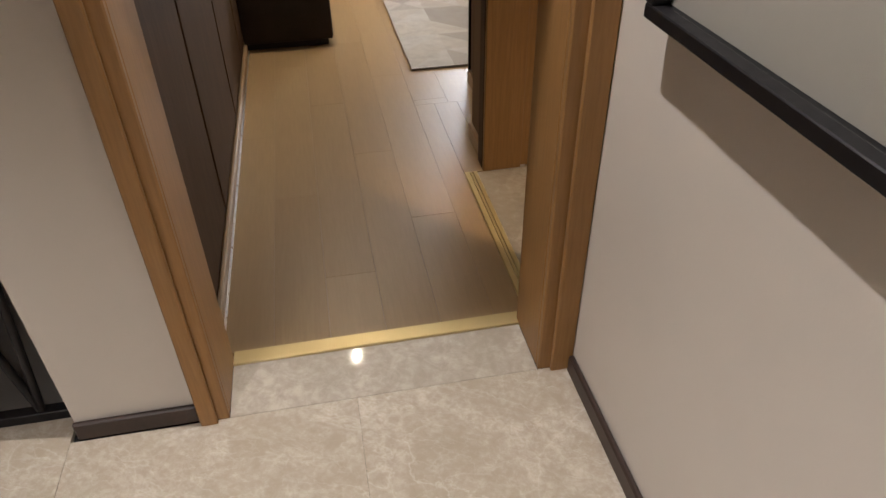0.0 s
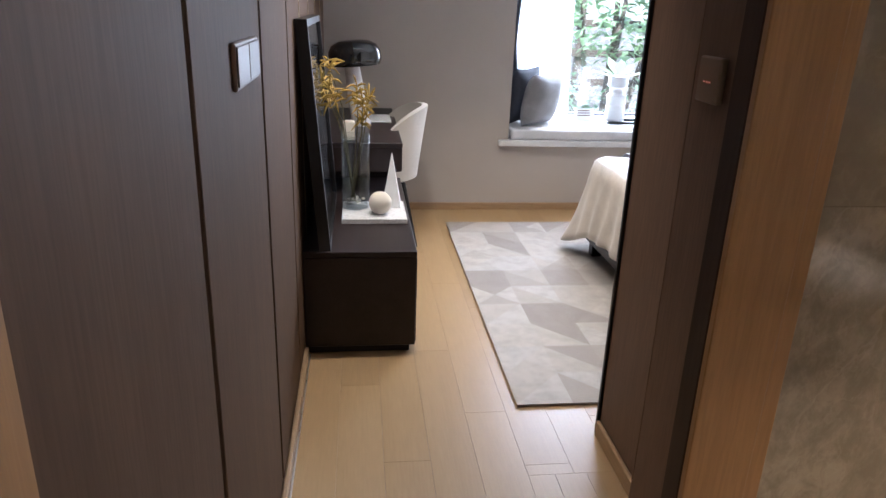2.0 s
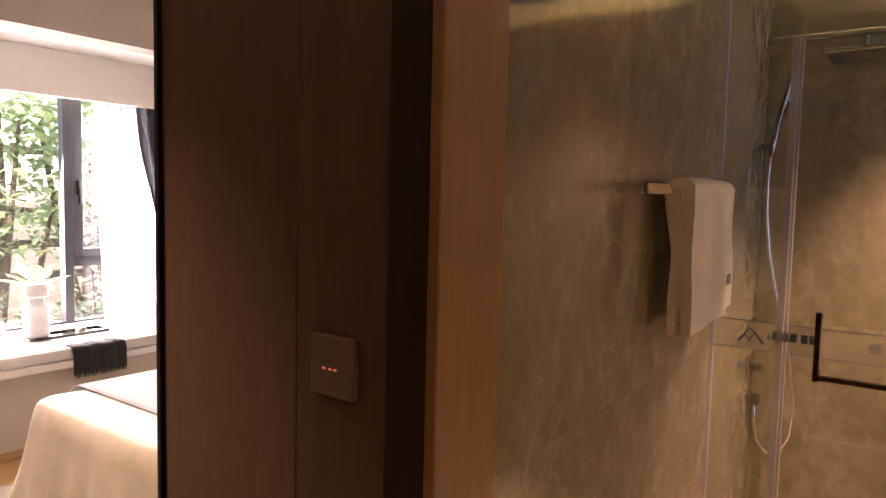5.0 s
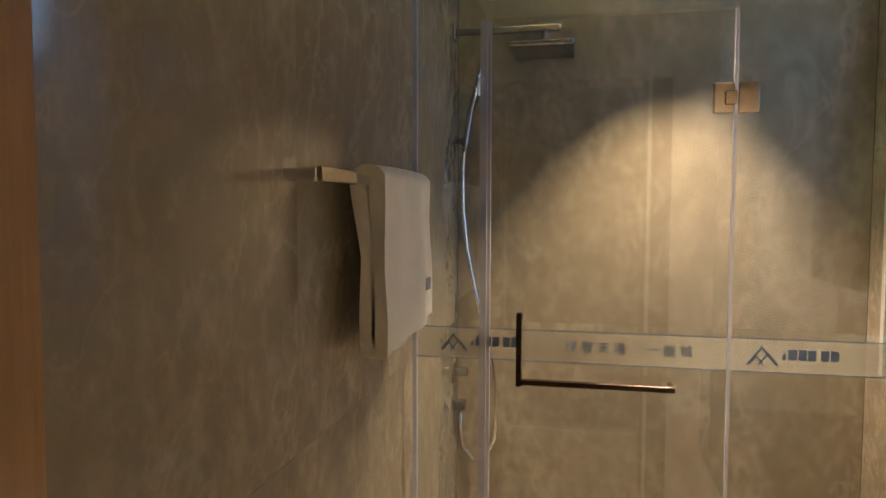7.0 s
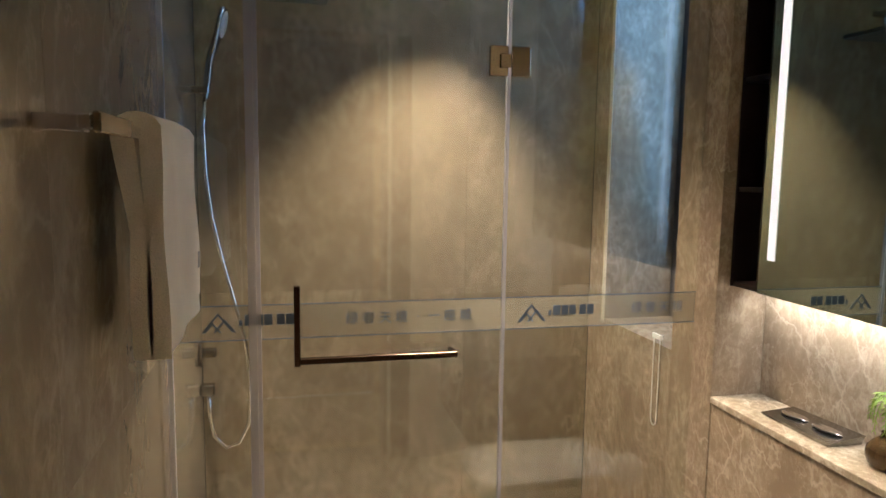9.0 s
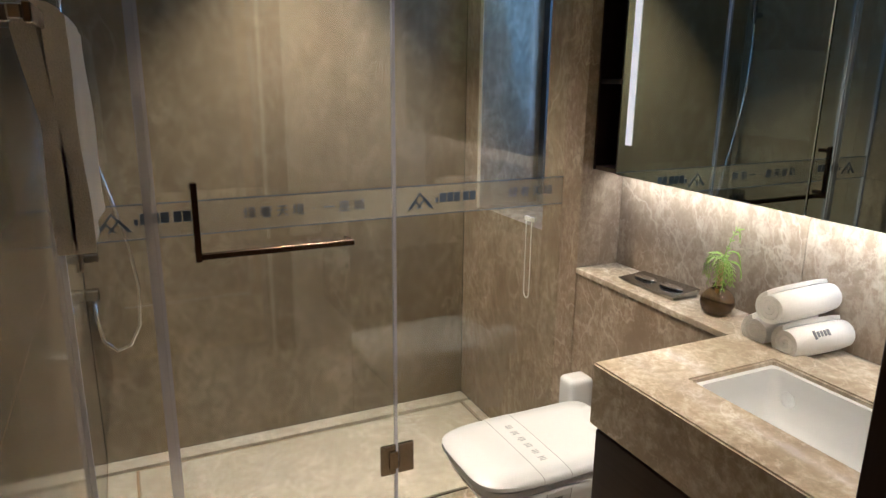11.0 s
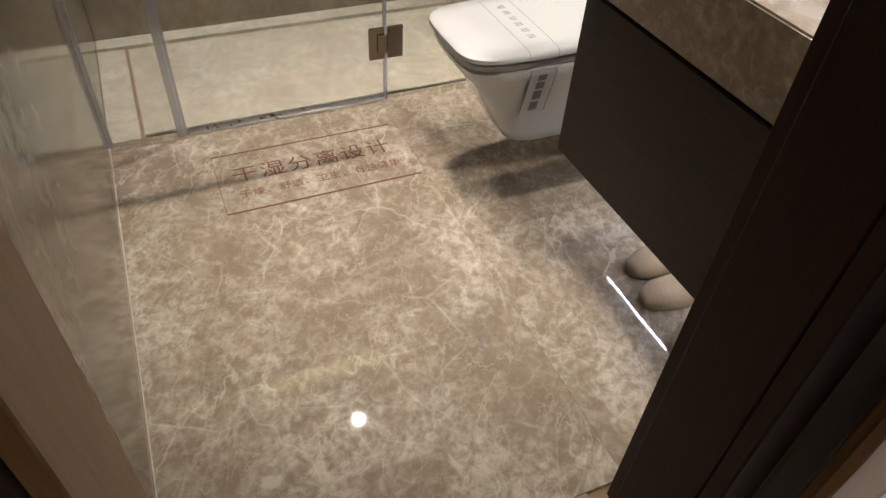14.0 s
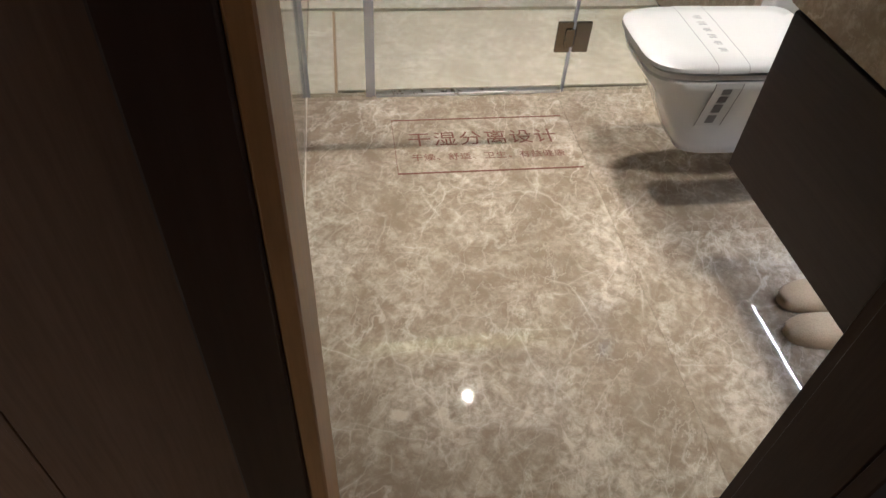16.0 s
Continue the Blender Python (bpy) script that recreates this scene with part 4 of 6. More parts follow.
part("foot", bm, M_PLATE, lampt, "pale stone foot", 50)
bm = lathe(bmesh.new(), [(0.128, 0.0), (0.140, 0.004), (0.148, 0.035), (0.144, 0.075), (0.125, 0.110), (0.085, 0.132), (0.04, 0.138), (0.0, 0.139)], (0.41, 3.62, 1.035), 36, (1.0, 0.86))
lathe(bm, [(0.128, 0.0), (0.120, 0.05), (0.08, 0.10), (0.0, 0.115)], (0.41, 3.62, 1.035), 36, (1.0, 0.86))
bmesh.ops.transform(bm, matrix=Matrix.Translation((0.41, 3.62, 1.035)) @ Matrix.Rotation(radians(-5), 4, "Y") @ Matrix.Translation((-0.41, -3.62, -1.035)), verts=bm.verts)
part("shade", bm, M_LAMPBLACK, lampt, "glossy black shade", 70)

chair = thing("desk_chair", (0.62, 3.72, 0.0), "cream upholstered shell chair drawn to the desk", "chair")


def shell(u, v, off):
    a = radians(-96 + 192 * u)
    top = 0.815 - 0.22 * (abs(u - 0.5) * 2) ** 3.2
    z = 0.40 + (top - 0.40) * v
    r = 0.235 + off + 0.03 * v
    return (0.545 + r * math.cos(a) * (0.9 + 0.10 * v), 3.72 + r * math.sin(a), z)


bm = bmesh.new()
loop = [(v / 8, 0.018) for v in range(9)] + [(1 - v / 8, -0.018) for v in range(9)]
loft(bm, [[shell(i / 26, v, o) for v, o in loop] for i in range(27)])
part("backrest", bm, M_CHAIR, chair, smooth=50)
bm = lathe(bmesh.new(), [(0, 0.375), (0.17, 0.375), (0.212, 0.39), (0.222, 0.42), (0.210, 0.452), (0.15, 0.470), (0, 0.474)], (0.54, 3.72, 0), 32)
part("seat", bm, M_CHAIR, chair, smooth=60)
for sx in (-1, 1):
    for sy in (-1, 1):
        part("leg", tube(bmesh.new(), [(0.55 + sx * 0.13, 3.72 + sy * 0.13, 0.376), (0.56 + sx * 0.20, 3.72 + sy * 0.20, 0.0)], [0.016, 0.009], 10), M_BLACK, chair, "tapered black leg", 60)

# rug of triangles
RX0, RX1, RY0, RY1 = 0.992, 3.30, 1.768, 3.972
bm = bmesh.new()
nx, ny = 11, 10
sx, sy = (RX1 - RX0) / nx, (RY1 - RY0) / ny
for i in range(nx):
    for j in range(ny):
        c = [(RX0 + sx * (i + p), RY0 + sy * (j + q), 0.0115) for p, q in ((0, 0), (1, 0), (1, 1), (0, 1))]
        m = (RX0 + sx * (i + 0.5), RY0 + sy * (j + 0.5), 0.0115)
        kind = (i * 7 + j * 5 + (i * j) % 3) % 3
        tris = [(c[0], c[1], c[2]), (c[0], c[2], c[3])] if kind == 0 else [(c[0], c[1], c[3]), (c[1], c[2], c[3])] if kind == 1 else [(c[0], c[1], m), (c[1], c[2], m), (c[2], c[3], m), (c[3], c[0], m)]
        for t in tris:
            bm.faces.new([bm.verts.new(p) for p in t])
rug = thing("rug", (2.1, 2.9, 0.0), "grey wool rug woven with toned triangles on oak floor", "rug")
part("woven_top", bm, M_RUG, rug)
part("backing", boxed(RX0 + 0.004, RX1 - 0.004, RY0 + 0.004, RY1 - 0.004, 0.0005, 0.011, bevel=0.002), M_RUG, rug)

# bed with its draped cover
bed = thing("bed", (2.9, 2.65, 0.0), "bed under a draped cream satin cover", "bed")
part("base", boxed(1.74, 4.15, 1.86, 3.38, 0.10, 0.28, bevel=0.01), M_WENGE, bed)
for x in (1.80, 4.05):
    for y in (1.92, 3.32):
        part("leg", boxed(x - 0.03, x + 0.03, y - 0.03, y + 0.03, 0.0118 if x < 3 else 0.0, 0.0995, bevel=0.004), M_BLACK, bed)
part("mattress", boxed(1.74, 4.15, 1.86, 3.38, 0.2805, 0.53, bevel=0.04, seg=3), M_BEDDING, bed)


def outline(t, grow):
    """A point and outward way on the bed's rounded outline; t in 0..1 round, with corners of radius 0.1."""
    x0, x1, y0, y1, r = 1.73, 4.17, 1.85, 3.41, 0.09
    sides = [((x0, y0 + r), (x0, y1 - r), (-1, 0)), ((x0 + r, y1), (x1 - r, y1), (0, 1)), ((x1, y1 - r), (x1, y0 + r), (1, 0)), ((x1 - r, y0), (x0 + r, y0), (0, -1))]
    k = int(t * 4) % 4
    f = t * 4 - int(t * 4)
    a, b, n = sides[k]
    n2 = sides[(k + 1) % 4][2]
    if f < 0.8:
        g = f / 0.8
        p = (a[0] + (b[0] - a[0]) * g, a[1] + (b[1] - a[1]) * g)
        w = n
    else:
        ang = (f - 0.8) / 0.2 * math.pi / 2
        w = (n[0] * math.cos(ang) + n2[0] * math.sin(ang), n[1] * math.cos(ang) + n2[1] * math.sin(ang))
        cx, cy = b[0] - n[0] * r, b[1] - n[1] * r
        p = (cx + w[0] * r, cy + w[1] * r)
    return Vector((p[0] + w[0] * grow, p[1] + w[1] * grow, 0)), f


bm = bmesh.new()
N = 240
rings = []
for step in range(13):
    ring = []
    for j in range(N):
        t = j / N
        _, f = outline(t, 0)
        corner = max(0.0, 1 - abs(f - 0.9) / 0.22) if f > 0.4 else max(0.0, 1 - (f + 0.1) / 0.22)
        if step < 4:
            g, z = (-0.085, -0.082, -0.04, -0.012)[step], (0.592, 0.592, 0.585, 0.572)[step]
        else:
            d = (step - 3) / 9
            hem = 0.20 - 0.15 * corner ** 0.8
            z = 0.55 + (hem - 0.55) * d
            wave = 0.5 + 0.5 * math.sin(t * 2 * math.pi * 37 + 2 * math.sin(t * 40))
            g = 0.004 + 0.035 * d ** 1.2 + (0.09 * corner) * d ** 1.5 + 0.022 * wave * d - 0.012 * math.sin(t * 90 + d * 3) * d
        p, _ = outline(t, g)
        if step == 0:
            p = Vector((2.95, 2.63, 0)).lerp(p, 0.55)
        ring.append((p.x, p.y, z + (0.004 * math.sin(t * 150 + step) if step > 1 else 0)))
    rings.append(ring)
vs = [[bm.verts.new(p) for p in r] for r in rings]
for a, b in zip(vs, vs[1:]):
    for j in range(N):
        bm.faces.new((a[j], b[j], b[(j + 1) % N], a[(j + 1) % N]))
mid = bm.verts.new((2.98, 2.63, 0.594))
for j in range(N):
    bm.faces.new((mid, vs[0][j], vs[0][(j + 1) % N]))
cover = part("cover", bm, M_BEDDING, bed, "draped cream satin cover", 180)
sol = cover.modifiers.new("thickness", "SOLIDIFY")
sol.thickness = 0.008
bm = bmesh.new()
grid(bm, lambda u, v: (1.95 + 0.80 * u, 1.79 + 1.70 * v, 0.601 + 0.002 * math.sin(9 * v + 5 * u) - (0.06 * max(0, abs(v - 0.5) * 2 - 0.93) / 0.07)), 20, 40)
runner = single("bed_runner", bm, M_RUNNER, (2.37, 2.63, 0.60), "blue-grey woven runner laid across the bed", "throw", smooth=180)
sol = runner.modifiers.new("thickness", "SOLIDIFY")
sol.thickness = 0.005

# bay: cushion, pillows, ornaments
single("sill_cushion", boxed(1.47, 3.735, 4.30, 5.06, 0.5025, 0.572, bevel=0.018, seg=3), M_CUSHION, (2.6, 4.68, 0.5025), "long pale seat cushion filling the bay sill", "cushion", smooth=50)


def pillow(name, at, w, h, t, m, material, label):
    bm = bmesh.new()
    n = 14
    for s in (1, -1):
        def fn(u, v, s=s):
            a, b = 2 * u - 1, 2 * v - 1
            full = max(0.0, (1 - abs(a) ** 2.6) * (1 - abs(b) ** 2.6)) ** 0.5
            k = 1 - 0.06 * (1 - abs(a * b))
            return (a * w / 2 * k, s * t / 2 * full, b * h / 2 * k + h / 2)
        grid(bm, fn, n, n)
    bmesh.ops.remove_doubles(bm, verts=bm.verts, dist=0.002)
    bmesh.ops.transform(bm, matrix=m, verts=bm.verts)
    low = min(v.co.z for v in bm.verts)
    bmesh.ops.translate(bm, verts=bm.verts, vec=(0, 0, 0.5725 - low))
    return single(name, bm, material, at, label, "pillow", "pillows in the bay", 180)


pillow("pillow", (1.53, 4.62, 0.5725), 0.40, 0.40, 0.13, pose(1.585, 4.64, 0, 0, 0, 52) @ pose(0, 0, 0, 8, 0, 0), M_PILLOWD, "dark charcoal square pillow leaning in the bay")
pillow("pillow", (1.71, 4.60, 0.5725), 0.37, 0.37, 0.20, pose(1.70, 4.57, 0, 0, 0, 44) @ pose(0, 0, 0, 12, 0, 0), M_PILLOWG, "mottled grey square pillow leaning in the bay")
pillow("pillow", (3.45, 4.80, 0.5725), 0.42, 0.42, 0.14, pose(3.50, 4.80, 0, 0, 0, -60) @ pose(0, 0, 0, 12, 0, 0), M_PILLOWW, "white square pillow at the bay's end")
traym = thing("black_tray", (2.52, 4.70, 0.5722), "slim black lacquer tray on the sill cushion", "tray")
part("base", boxed(2.27, 2.76, 4.62, 4.78, 0.5722, 0.578, bevel=0.001), M_LAMPBLACK, traym)
for d in ((2.27, 2.76, 4.62, 4.628), (2.27, 2.76, 4.772, 4.78), (2.27, 2.278, 4.6285, 4.7715), (2.752, 2.76, 4.6285, 4.7715)):
    part("rim", boxed(*d, 0.5782, 0.592), M_LAMPBLACK, traym)
planter = thing("white_vase", (2.345, 4.70, 0.5782), "white glazed stepped vase with broad green leaves", "vase")
part("body", lathe(bmesh.new(), [(0, 0), (0.068, 0), (0.071, 0.006), (0.071, 0.115), (0.067, 0.122), (0.067, 0.128), (0.071, 0.135), (0.071, 0.20), (0.052, 0.215), (0.048, 0.235), (0.052, 0.25), (0.071, 0.262), (0.071, 0.335), (0.064, 0.338), (0.05, 0.33), (0, 0.32)], (2.345, 4.70, 0.5782), 32), M_WHITECER, planter, smooth=40)
bm = bmesh.new()
for i in range(7):
    a = i * 0.9
    base = Vector((2.345 + 0.02 * math.cos(a), 4.70 + 0.02 * math.sin(a), 0.90))
    way = Vector((math.cos(a), math.sin(a) * 0.6, 0.35 + 0.25 * (i % 3)))
    side = way.cross(Vector((0, 0, 1))).normalized()
    mids = [base + way * (0.19 * k / 5) + Vector((0, 0, -0.02 * (k / 5) ** 2)) for k in range(6)]
    wid = (0.004, 0.006, 0.038, 0.045, 0.030, 0.002)
    rows = [(bm.verts.new(p - side * w), bm.verts.new(p + Vector((0, 0, -0.006))), bm.verts.new(p + side * w)) for p, w in zip(mids, wid)]
    for a1, b1 in zip(rows, rows[1:]):
        bm.faces.new((a1[0], a1[1], b1[1], b1[0]))
        bm.faces.new((a1[1], a1[2], b1[2], b1[1]))
part("leaves", bm, M_LEAF, planter, "broad green leaves", 60)
bm = boxed(2.06, 2.20, 4.745, 4.751, 0.5725, 0.665)
bmesh.ops.transform(bm, matrix=Matrix.Translation((0, 4.75, 0.5725)) @ Matrix.Rotation(radians(-10), 4, "X") @ Matrix.Translation((0, -4.75, -0.5725)), verts=bm.verts)
card = thing("sill_card", (2.13, 4.75, 0.5725), "small white printed card standing on the cushion", "card")
part("sheet", bm, M_PAPER, card)
for z in (0.645, 0.628, 0.61):
    part("print_line", boxed(2.075, 2.17, 4.7445 + (z - 0.5725) * 0.176, 4.7455 + (z - 0.5725) * 0.176, z, z + 0.006), M_PRINT, card, "faint red-brown print")
single("sill_ornament", lathe(bmesh.new(), [(0, 0), (0.03, 0), (0.034, 0.012), (0.022, 0.030), (0, 0.034)], (2.62, 4.71, 0.5783), 20), M_PLASTER, (2.62, 4.71, 0.5783), "small cream ornament on the black tray", "ornament", smooth=60)
# black throw over the edge of the sill
bm = bmesh.new()


def throw_pt(u, v):
    w = 0.006 * math.sin(u * 17) + 0.003 * math.sin(u * 41)
    if v < 0.5:
        return (2.36 + 0.31 * u, 4.375 - 0.17 * v, 0.578 + w * 0.5)
    k = (v - 0.5) / 0.5
    return (2.36 + 0.31 * u, 4.284 - 0.022 * math.sin(min(1, k * 3) * 1.57) + w * 0.6, 0.576 - 0.155 * k - (0.006 * (0.5 + 0.5 * math.sin(u * 150)) if k > 0.95 else 0))


grid(bm, throw_pt, 60, 16)
throw = single("fringed_throw", bm, M_THROW, (2.51, 4.30, 0.573), "black fringed throw hanging over the sill's edge", "throw", smooth=180)
sol = throw.modifiers.new("thickness", "SOLIDIFY")
sol.thickness, sol.offset = 0.010, 1.0
bm = bmesh.new()
for i in range(46):
    x = 2.362 + 0.306 * i / 45
    tube(bm, [(x, 4.262, 0.428), (x + rng.uniform(-0.004, 0.004), 4.258, 0.412), (x + rng.uniform(-0.007, 0.007), 4.260, 0.395)], [0.0035, 0.003, 0.001], 5)
part("fringe", bm, M_THROW, throw)


def curtain(name, x_top, x_waist, x_low, y, z1, z0, waist, folds, material, label, amp=0.03):
    """A hanging sheet with deep folds, gathered at the waist height if one is given."""
    bm = bmesh.new()

    def fn(u, v):
        z = z1 + (z0 - z1) * v
        if waist:
            k = max(0.0, 1 - abs(z - waist) / (0.9 if z > waist else 0.5))
            k = k * k * (3 - 2 * k)
        else:
            k = 0.0
        f = v
        a = x_top[0] + (x_low[0] - x_top[0]) * f
        b = x_top[1] + (x_low[1] - x_top[1]) * f
        if waist:
            a, b = a + (x_waist[0] - a) * k, b + (x_waist[1] - b) * k
        return (a + (b - a) * u, y + amp * (1 - 0.4 * k) * math.sin(u * folds * 2 * math.pi) + 0.3 * amp * math.sin(u * folds * 5.1 + 3 * v), z)
    grid(bm, fn, folds * 10, 24)
    ob = single(name, bm, material, ((x_top[0] + x_top[1]) / 2, y, z0), label, "curtain", "curtains of the bay", 180)
    s = ob.modifiers.new("thickness", "SOLIDIFY")
    s.thickness = 0.002
    return ob


rod = thing("curtain_rail", (2.6, 4.95, 2.33), "white double curtain rail behind the pelmet", "curtain rail")
part("rail", boxed(1.457, 3.748, 4.89, 4.91, 2.335, 2.3645), M_WHITE, rod)
part("rail", boxed(1.457, 3.748, 4.985, 5.005, 2.335, 2.3645), M_WHITE, rod)
curtain("sheer_curtain", (1.70, 2.02), (1.5, 1.9), (1.58, 2.06), 4.995, 2.336, 0.575, 0, 9, M_SHEER, "white sheer curtain glowing in the daylight", 0.022)
curtain("sheer_curtain", (2.86, 3.22), (3, 3.3), (2.93, 3.56), 4.995, 2.336, 0.575, 0, 9, M_SHEER, "white sheer curtain glowing in the daylight", 0.022)
curtain("slate_curtain", (1.475, 1.73), (1.465, 1.60), (1.47, 1.62), 4.90, 2.336, 0.575, 1.15, 7, M_CURTAIN, "slate-grey curtain gathered to the side", 0.03)
curtain("slate_curtain", (3.10, 3.72), (3.30, 3.73), (3.26, 3.73), 4.90, 2.336, 0.575, 1.0, 8, M_CURTAIN, "slate-grey curtain gathered to the side", 0.03)

# ---------------------------------------------------------------- bathroom: shower screen
GX = 2.782
screen = thing("shower_screen", (GX, 0.12, 0.0), "frameless clear glass shower screen with a hinged door", "shower screen")
panels = {"fixed_panel_towel_side": (0.652, 0.8725, 0.001, 2.41), "door": (-0.012, 0.640, 0.014, 1.996), "transom": (-0.012, 0.651, 2.004, 2.41), "fixed_panel_far_side": (-0.6225, -0.022, 0.001, 2.41)}
glasses = {}
for name, (y0, y1, z0, z1) in panels.items():
    ob = part(name.replace("_towel_side", "").replace("_far_side", ""), boxed(GX - 0.004, GX + 0.004, y0, y1, z0, z1), M_SHEET, screen)
    ob.visible_shadow = False
    glasses[name] = ob
for y, w in ((0.646, 0.010), (-0.017, 0.009)):
    part("seal", boxed(GX - 0.007, GX + 0.007, y - w / 2, y + w / 2, 0.002, 1.998), M_SEAL, screen, "clear plastic seal")
part("seal", boxed(GX - 0.007, GX + 0.007, 0.8600, 0.8725, 0.002, 2.40), M_SEAL, screen, "clear plastic seal")
part("seal", boxed(GX - 0.011, GX - 0.0045, 0.6515, 0.672, 0.002, 1.998), M_SEAL, screen, "clear plastic seal")
part("sill_profile", boxed(GX - 0.014, GX + 0.014, -0.012, 0.640, 0.0, 0.012, bevel=0.002), M_ALU, screen, "pale aluminium sill")
for z0, z1 in ((1.722, 1.802), (0.158, 0.266)):
    h = part("hinge", boxed(GX - 0.015, GX - 0.0045, -0.012, 0.040, z0, z1, bevel=0.002), M_HINGE, screen, "square bronze hinge")
    part("knuckle", boxed(GX - 0.022, GX - 0.0155, -0.018, 0.012, z0 + 0.022, z1 - 0.022, bevel=0.002), M_HINGE, h)
    part("leaf", boxed(GX - 0.015, GX - 0.0045, -0.075, -0.022, z0, z1, bevel=0.002), M_HINGE, h)
hd = part("handle", boxed(2.722, 2.738, 0.543, 0.559, 0.962, 1.172, bevel=0.0015), M_BRONZE, screen, "polished bronze bar handle")
part("towel_bar", boxed(2.722, 2.738, 0.127, 0.5425, 0.967, 0.983, bevel=0.0015), M_BRONZE, hd)
for y, z in ((0.551, 1.155), (0.551, 0.985), (0.135, 0.975)):
    part("stud", boxed(2.7385, GX - 0.0045, y - 0.007, y + 0.007, z - 0.007, z + 0.007, bevel=0.001), M_BRONZE, hd)


def on_glass(y, z, x=GX - 0.0068):
    """Lettering on the glass, read from the room."""
    m = Matrix(((0, 0, -1, x), (-1, 0, 0, y), (0, 1, 0, z), (0, 0, 0, 1)))
    return m


for name, y0, y1 in (("fixed_panel_towel_side", 0.652, 0.872), ("door", -0.011, 0.640), ("fixed_panel_far_side", -0.622, -0.022)):
    ob = part("band", boxed(GX - 0.0052, GX - 0.0045, y0, y1, 1.027, 1.116), M_BAND, glasses[name], "frosted warning band")
    ob.visible_shadow = False
    for z in (1.0255, 1.1165):
        part("band_edge", boxed(GX - 0.0056, GX - 0.0045, y0, y1, z - 0.0012, z + 0.0012), M_INKBLUE, glasses[name])


def mark(y, z, owner):
    """Three nested peaks and small bars, as plain shapes."""
    bm = bmesh.new()
    for dy, h, w in ((0.0, 0.050, 0.040), (-0.016, 0.034, 0.028), (0.014, 0.026, 0.022)):
        for s in (-1, 1):
            q = [(dy + s * w, 0), (dy, h), (dy, h - 0.0065), (dy + s * (w - 0.0055), 0)]
            a = [bm.verts.new((GX - 0.0068, y + p, z + t)) for p, t in q]
            bm.faces.new(a)
    r = bmesh.ops.extrude_face_region(bm, geom=bm.faces[:])
    bmesh.ops.translate(bm, verts=[v for v in r["geom"] if isinstance(v, bmesh.types.BMVert)], vec=(0.0005, 0, 0))
    part("emblem", bm, M_INKBLUE, owner, "slate-blue peak emblem")
    for k, (a, b) in enumerate(((0.052, 0.060), (0.066, 0.088), (0.092, 0.112), (0.115, 0.135), (0.147, 0.166), (0.170, 0.190))):
        part("print_block", boxed(GX - 0.0068, GX - 0.0062, y - b, y - a, z + 0.016, z + (0.030 if k == 0 else 0.044)), M_INKBLUE, owner)


mark(0.748, 1.048, glasses["fixed_panel_towel_side"])
mark(-0.100, 1.046, glasses["fixed_panel_far_side"])
characters("绿奢天境·一座城", 0.035, 0.0448, on_glass(0.25, 1.071), M_INKBLUE, glasses["door"], "slate-blue lettering")
characters("绿奢天境", 0.035, 0.0448, on_glass(-0.495, 1.073), M_INKBLUE, glasses["fixed_panel_far_side"], "slate-blue lettering")

# shower fittings
WY = 0.873
shower = thing("rain_shower", (3.40, WY, 2.05), "chrome rain shower on a square wall arm", "shower head")
part("arm", boxed(3.385, 3.415, 0.47, WY - 0.001, 2.120, 2.142, bevel=0.003), M_GUN, shower)
part("rosette", boxed(3.37, 3.43, WY - 0.012, WY - 0.0005, 2.100, 2.160, bevel=0.003), M_GUN, shower)
part("neck", tube(bmesh.new(), [(3.40, 0.53, 2.1195), (3.40, 0.53, 2.062)], 0.011, 12), M_GUN, shower, smooth=50)
part("head", boxed(3.28, 3.505, 0.42, 0.65, 2.045, 2.061, bevel=0.003), M_GUN, shower)
part("nozzle_plate", boxed(3.285, 3.50, 0.425, 0.645, 2.041, 2.0448), M_NOZZLE, shower, "grey nozzle plate")
hs = thing("hand_shower", (3.43, WY, 0.6), "chrome hand shower on a wall bracket with a hose", "shower head")
bm = bmesh.new()
loft(bm, [[(3.43 + w * math.cos(a), y + t * math.sin(a) * 0.9, z + t * math.sin(a) * 0.35) for a in (2 * math.pi * j / 14 for j in range(14))] for y, z, w, t in ((0.832, 1.70, 0.012, 0.012), (0.812, 1.83, 0.013, 0.013), (0.80, 1.86, 0.022, 0.012), (0.785, 1.90, 0.030, 0.012), (0.762, 1.985, 0.030, 0.011), (0.758, 1.992, 0.024, 0.006))])
swing = Matrix.Translation((3.43, 0.832, 0)) @ Matrix.Rotation(radians(-14), 4, "Z") @ Matrix.Translation((-3.43, -0.832, 0))
bmesh.ops.transform(bm, matrix=swing, verts=bm.verts)
part("handset", bm, M_GUN, hs, smooth=50)
bm = bmesh.new()
loft(bm, [[(3.43 + w * math.cos(a), 0.775 - 0.24 * h * math.sin(a) - o, 1.94 + h * math.sin(a) - 0.25 * o) for a in (2 * math.pi * j / 18 for j in range(18))] for w, h, o in ((0.026, 0.044, 0.006), (0.026, 0.044, 0.012), (0.022, 0.040, 0.0145))])
bmesh.ops.transform(bm, matrix=swing, verts=bm.verts)
part("spray_face", bm, M_SEAT, hs, "white spray face", 50)
part("bracket", boxed(3.415, 3.445, 0.820, WY - 0.001, 1.712, 1.735, bevel=0.003), M_GUN, hs)
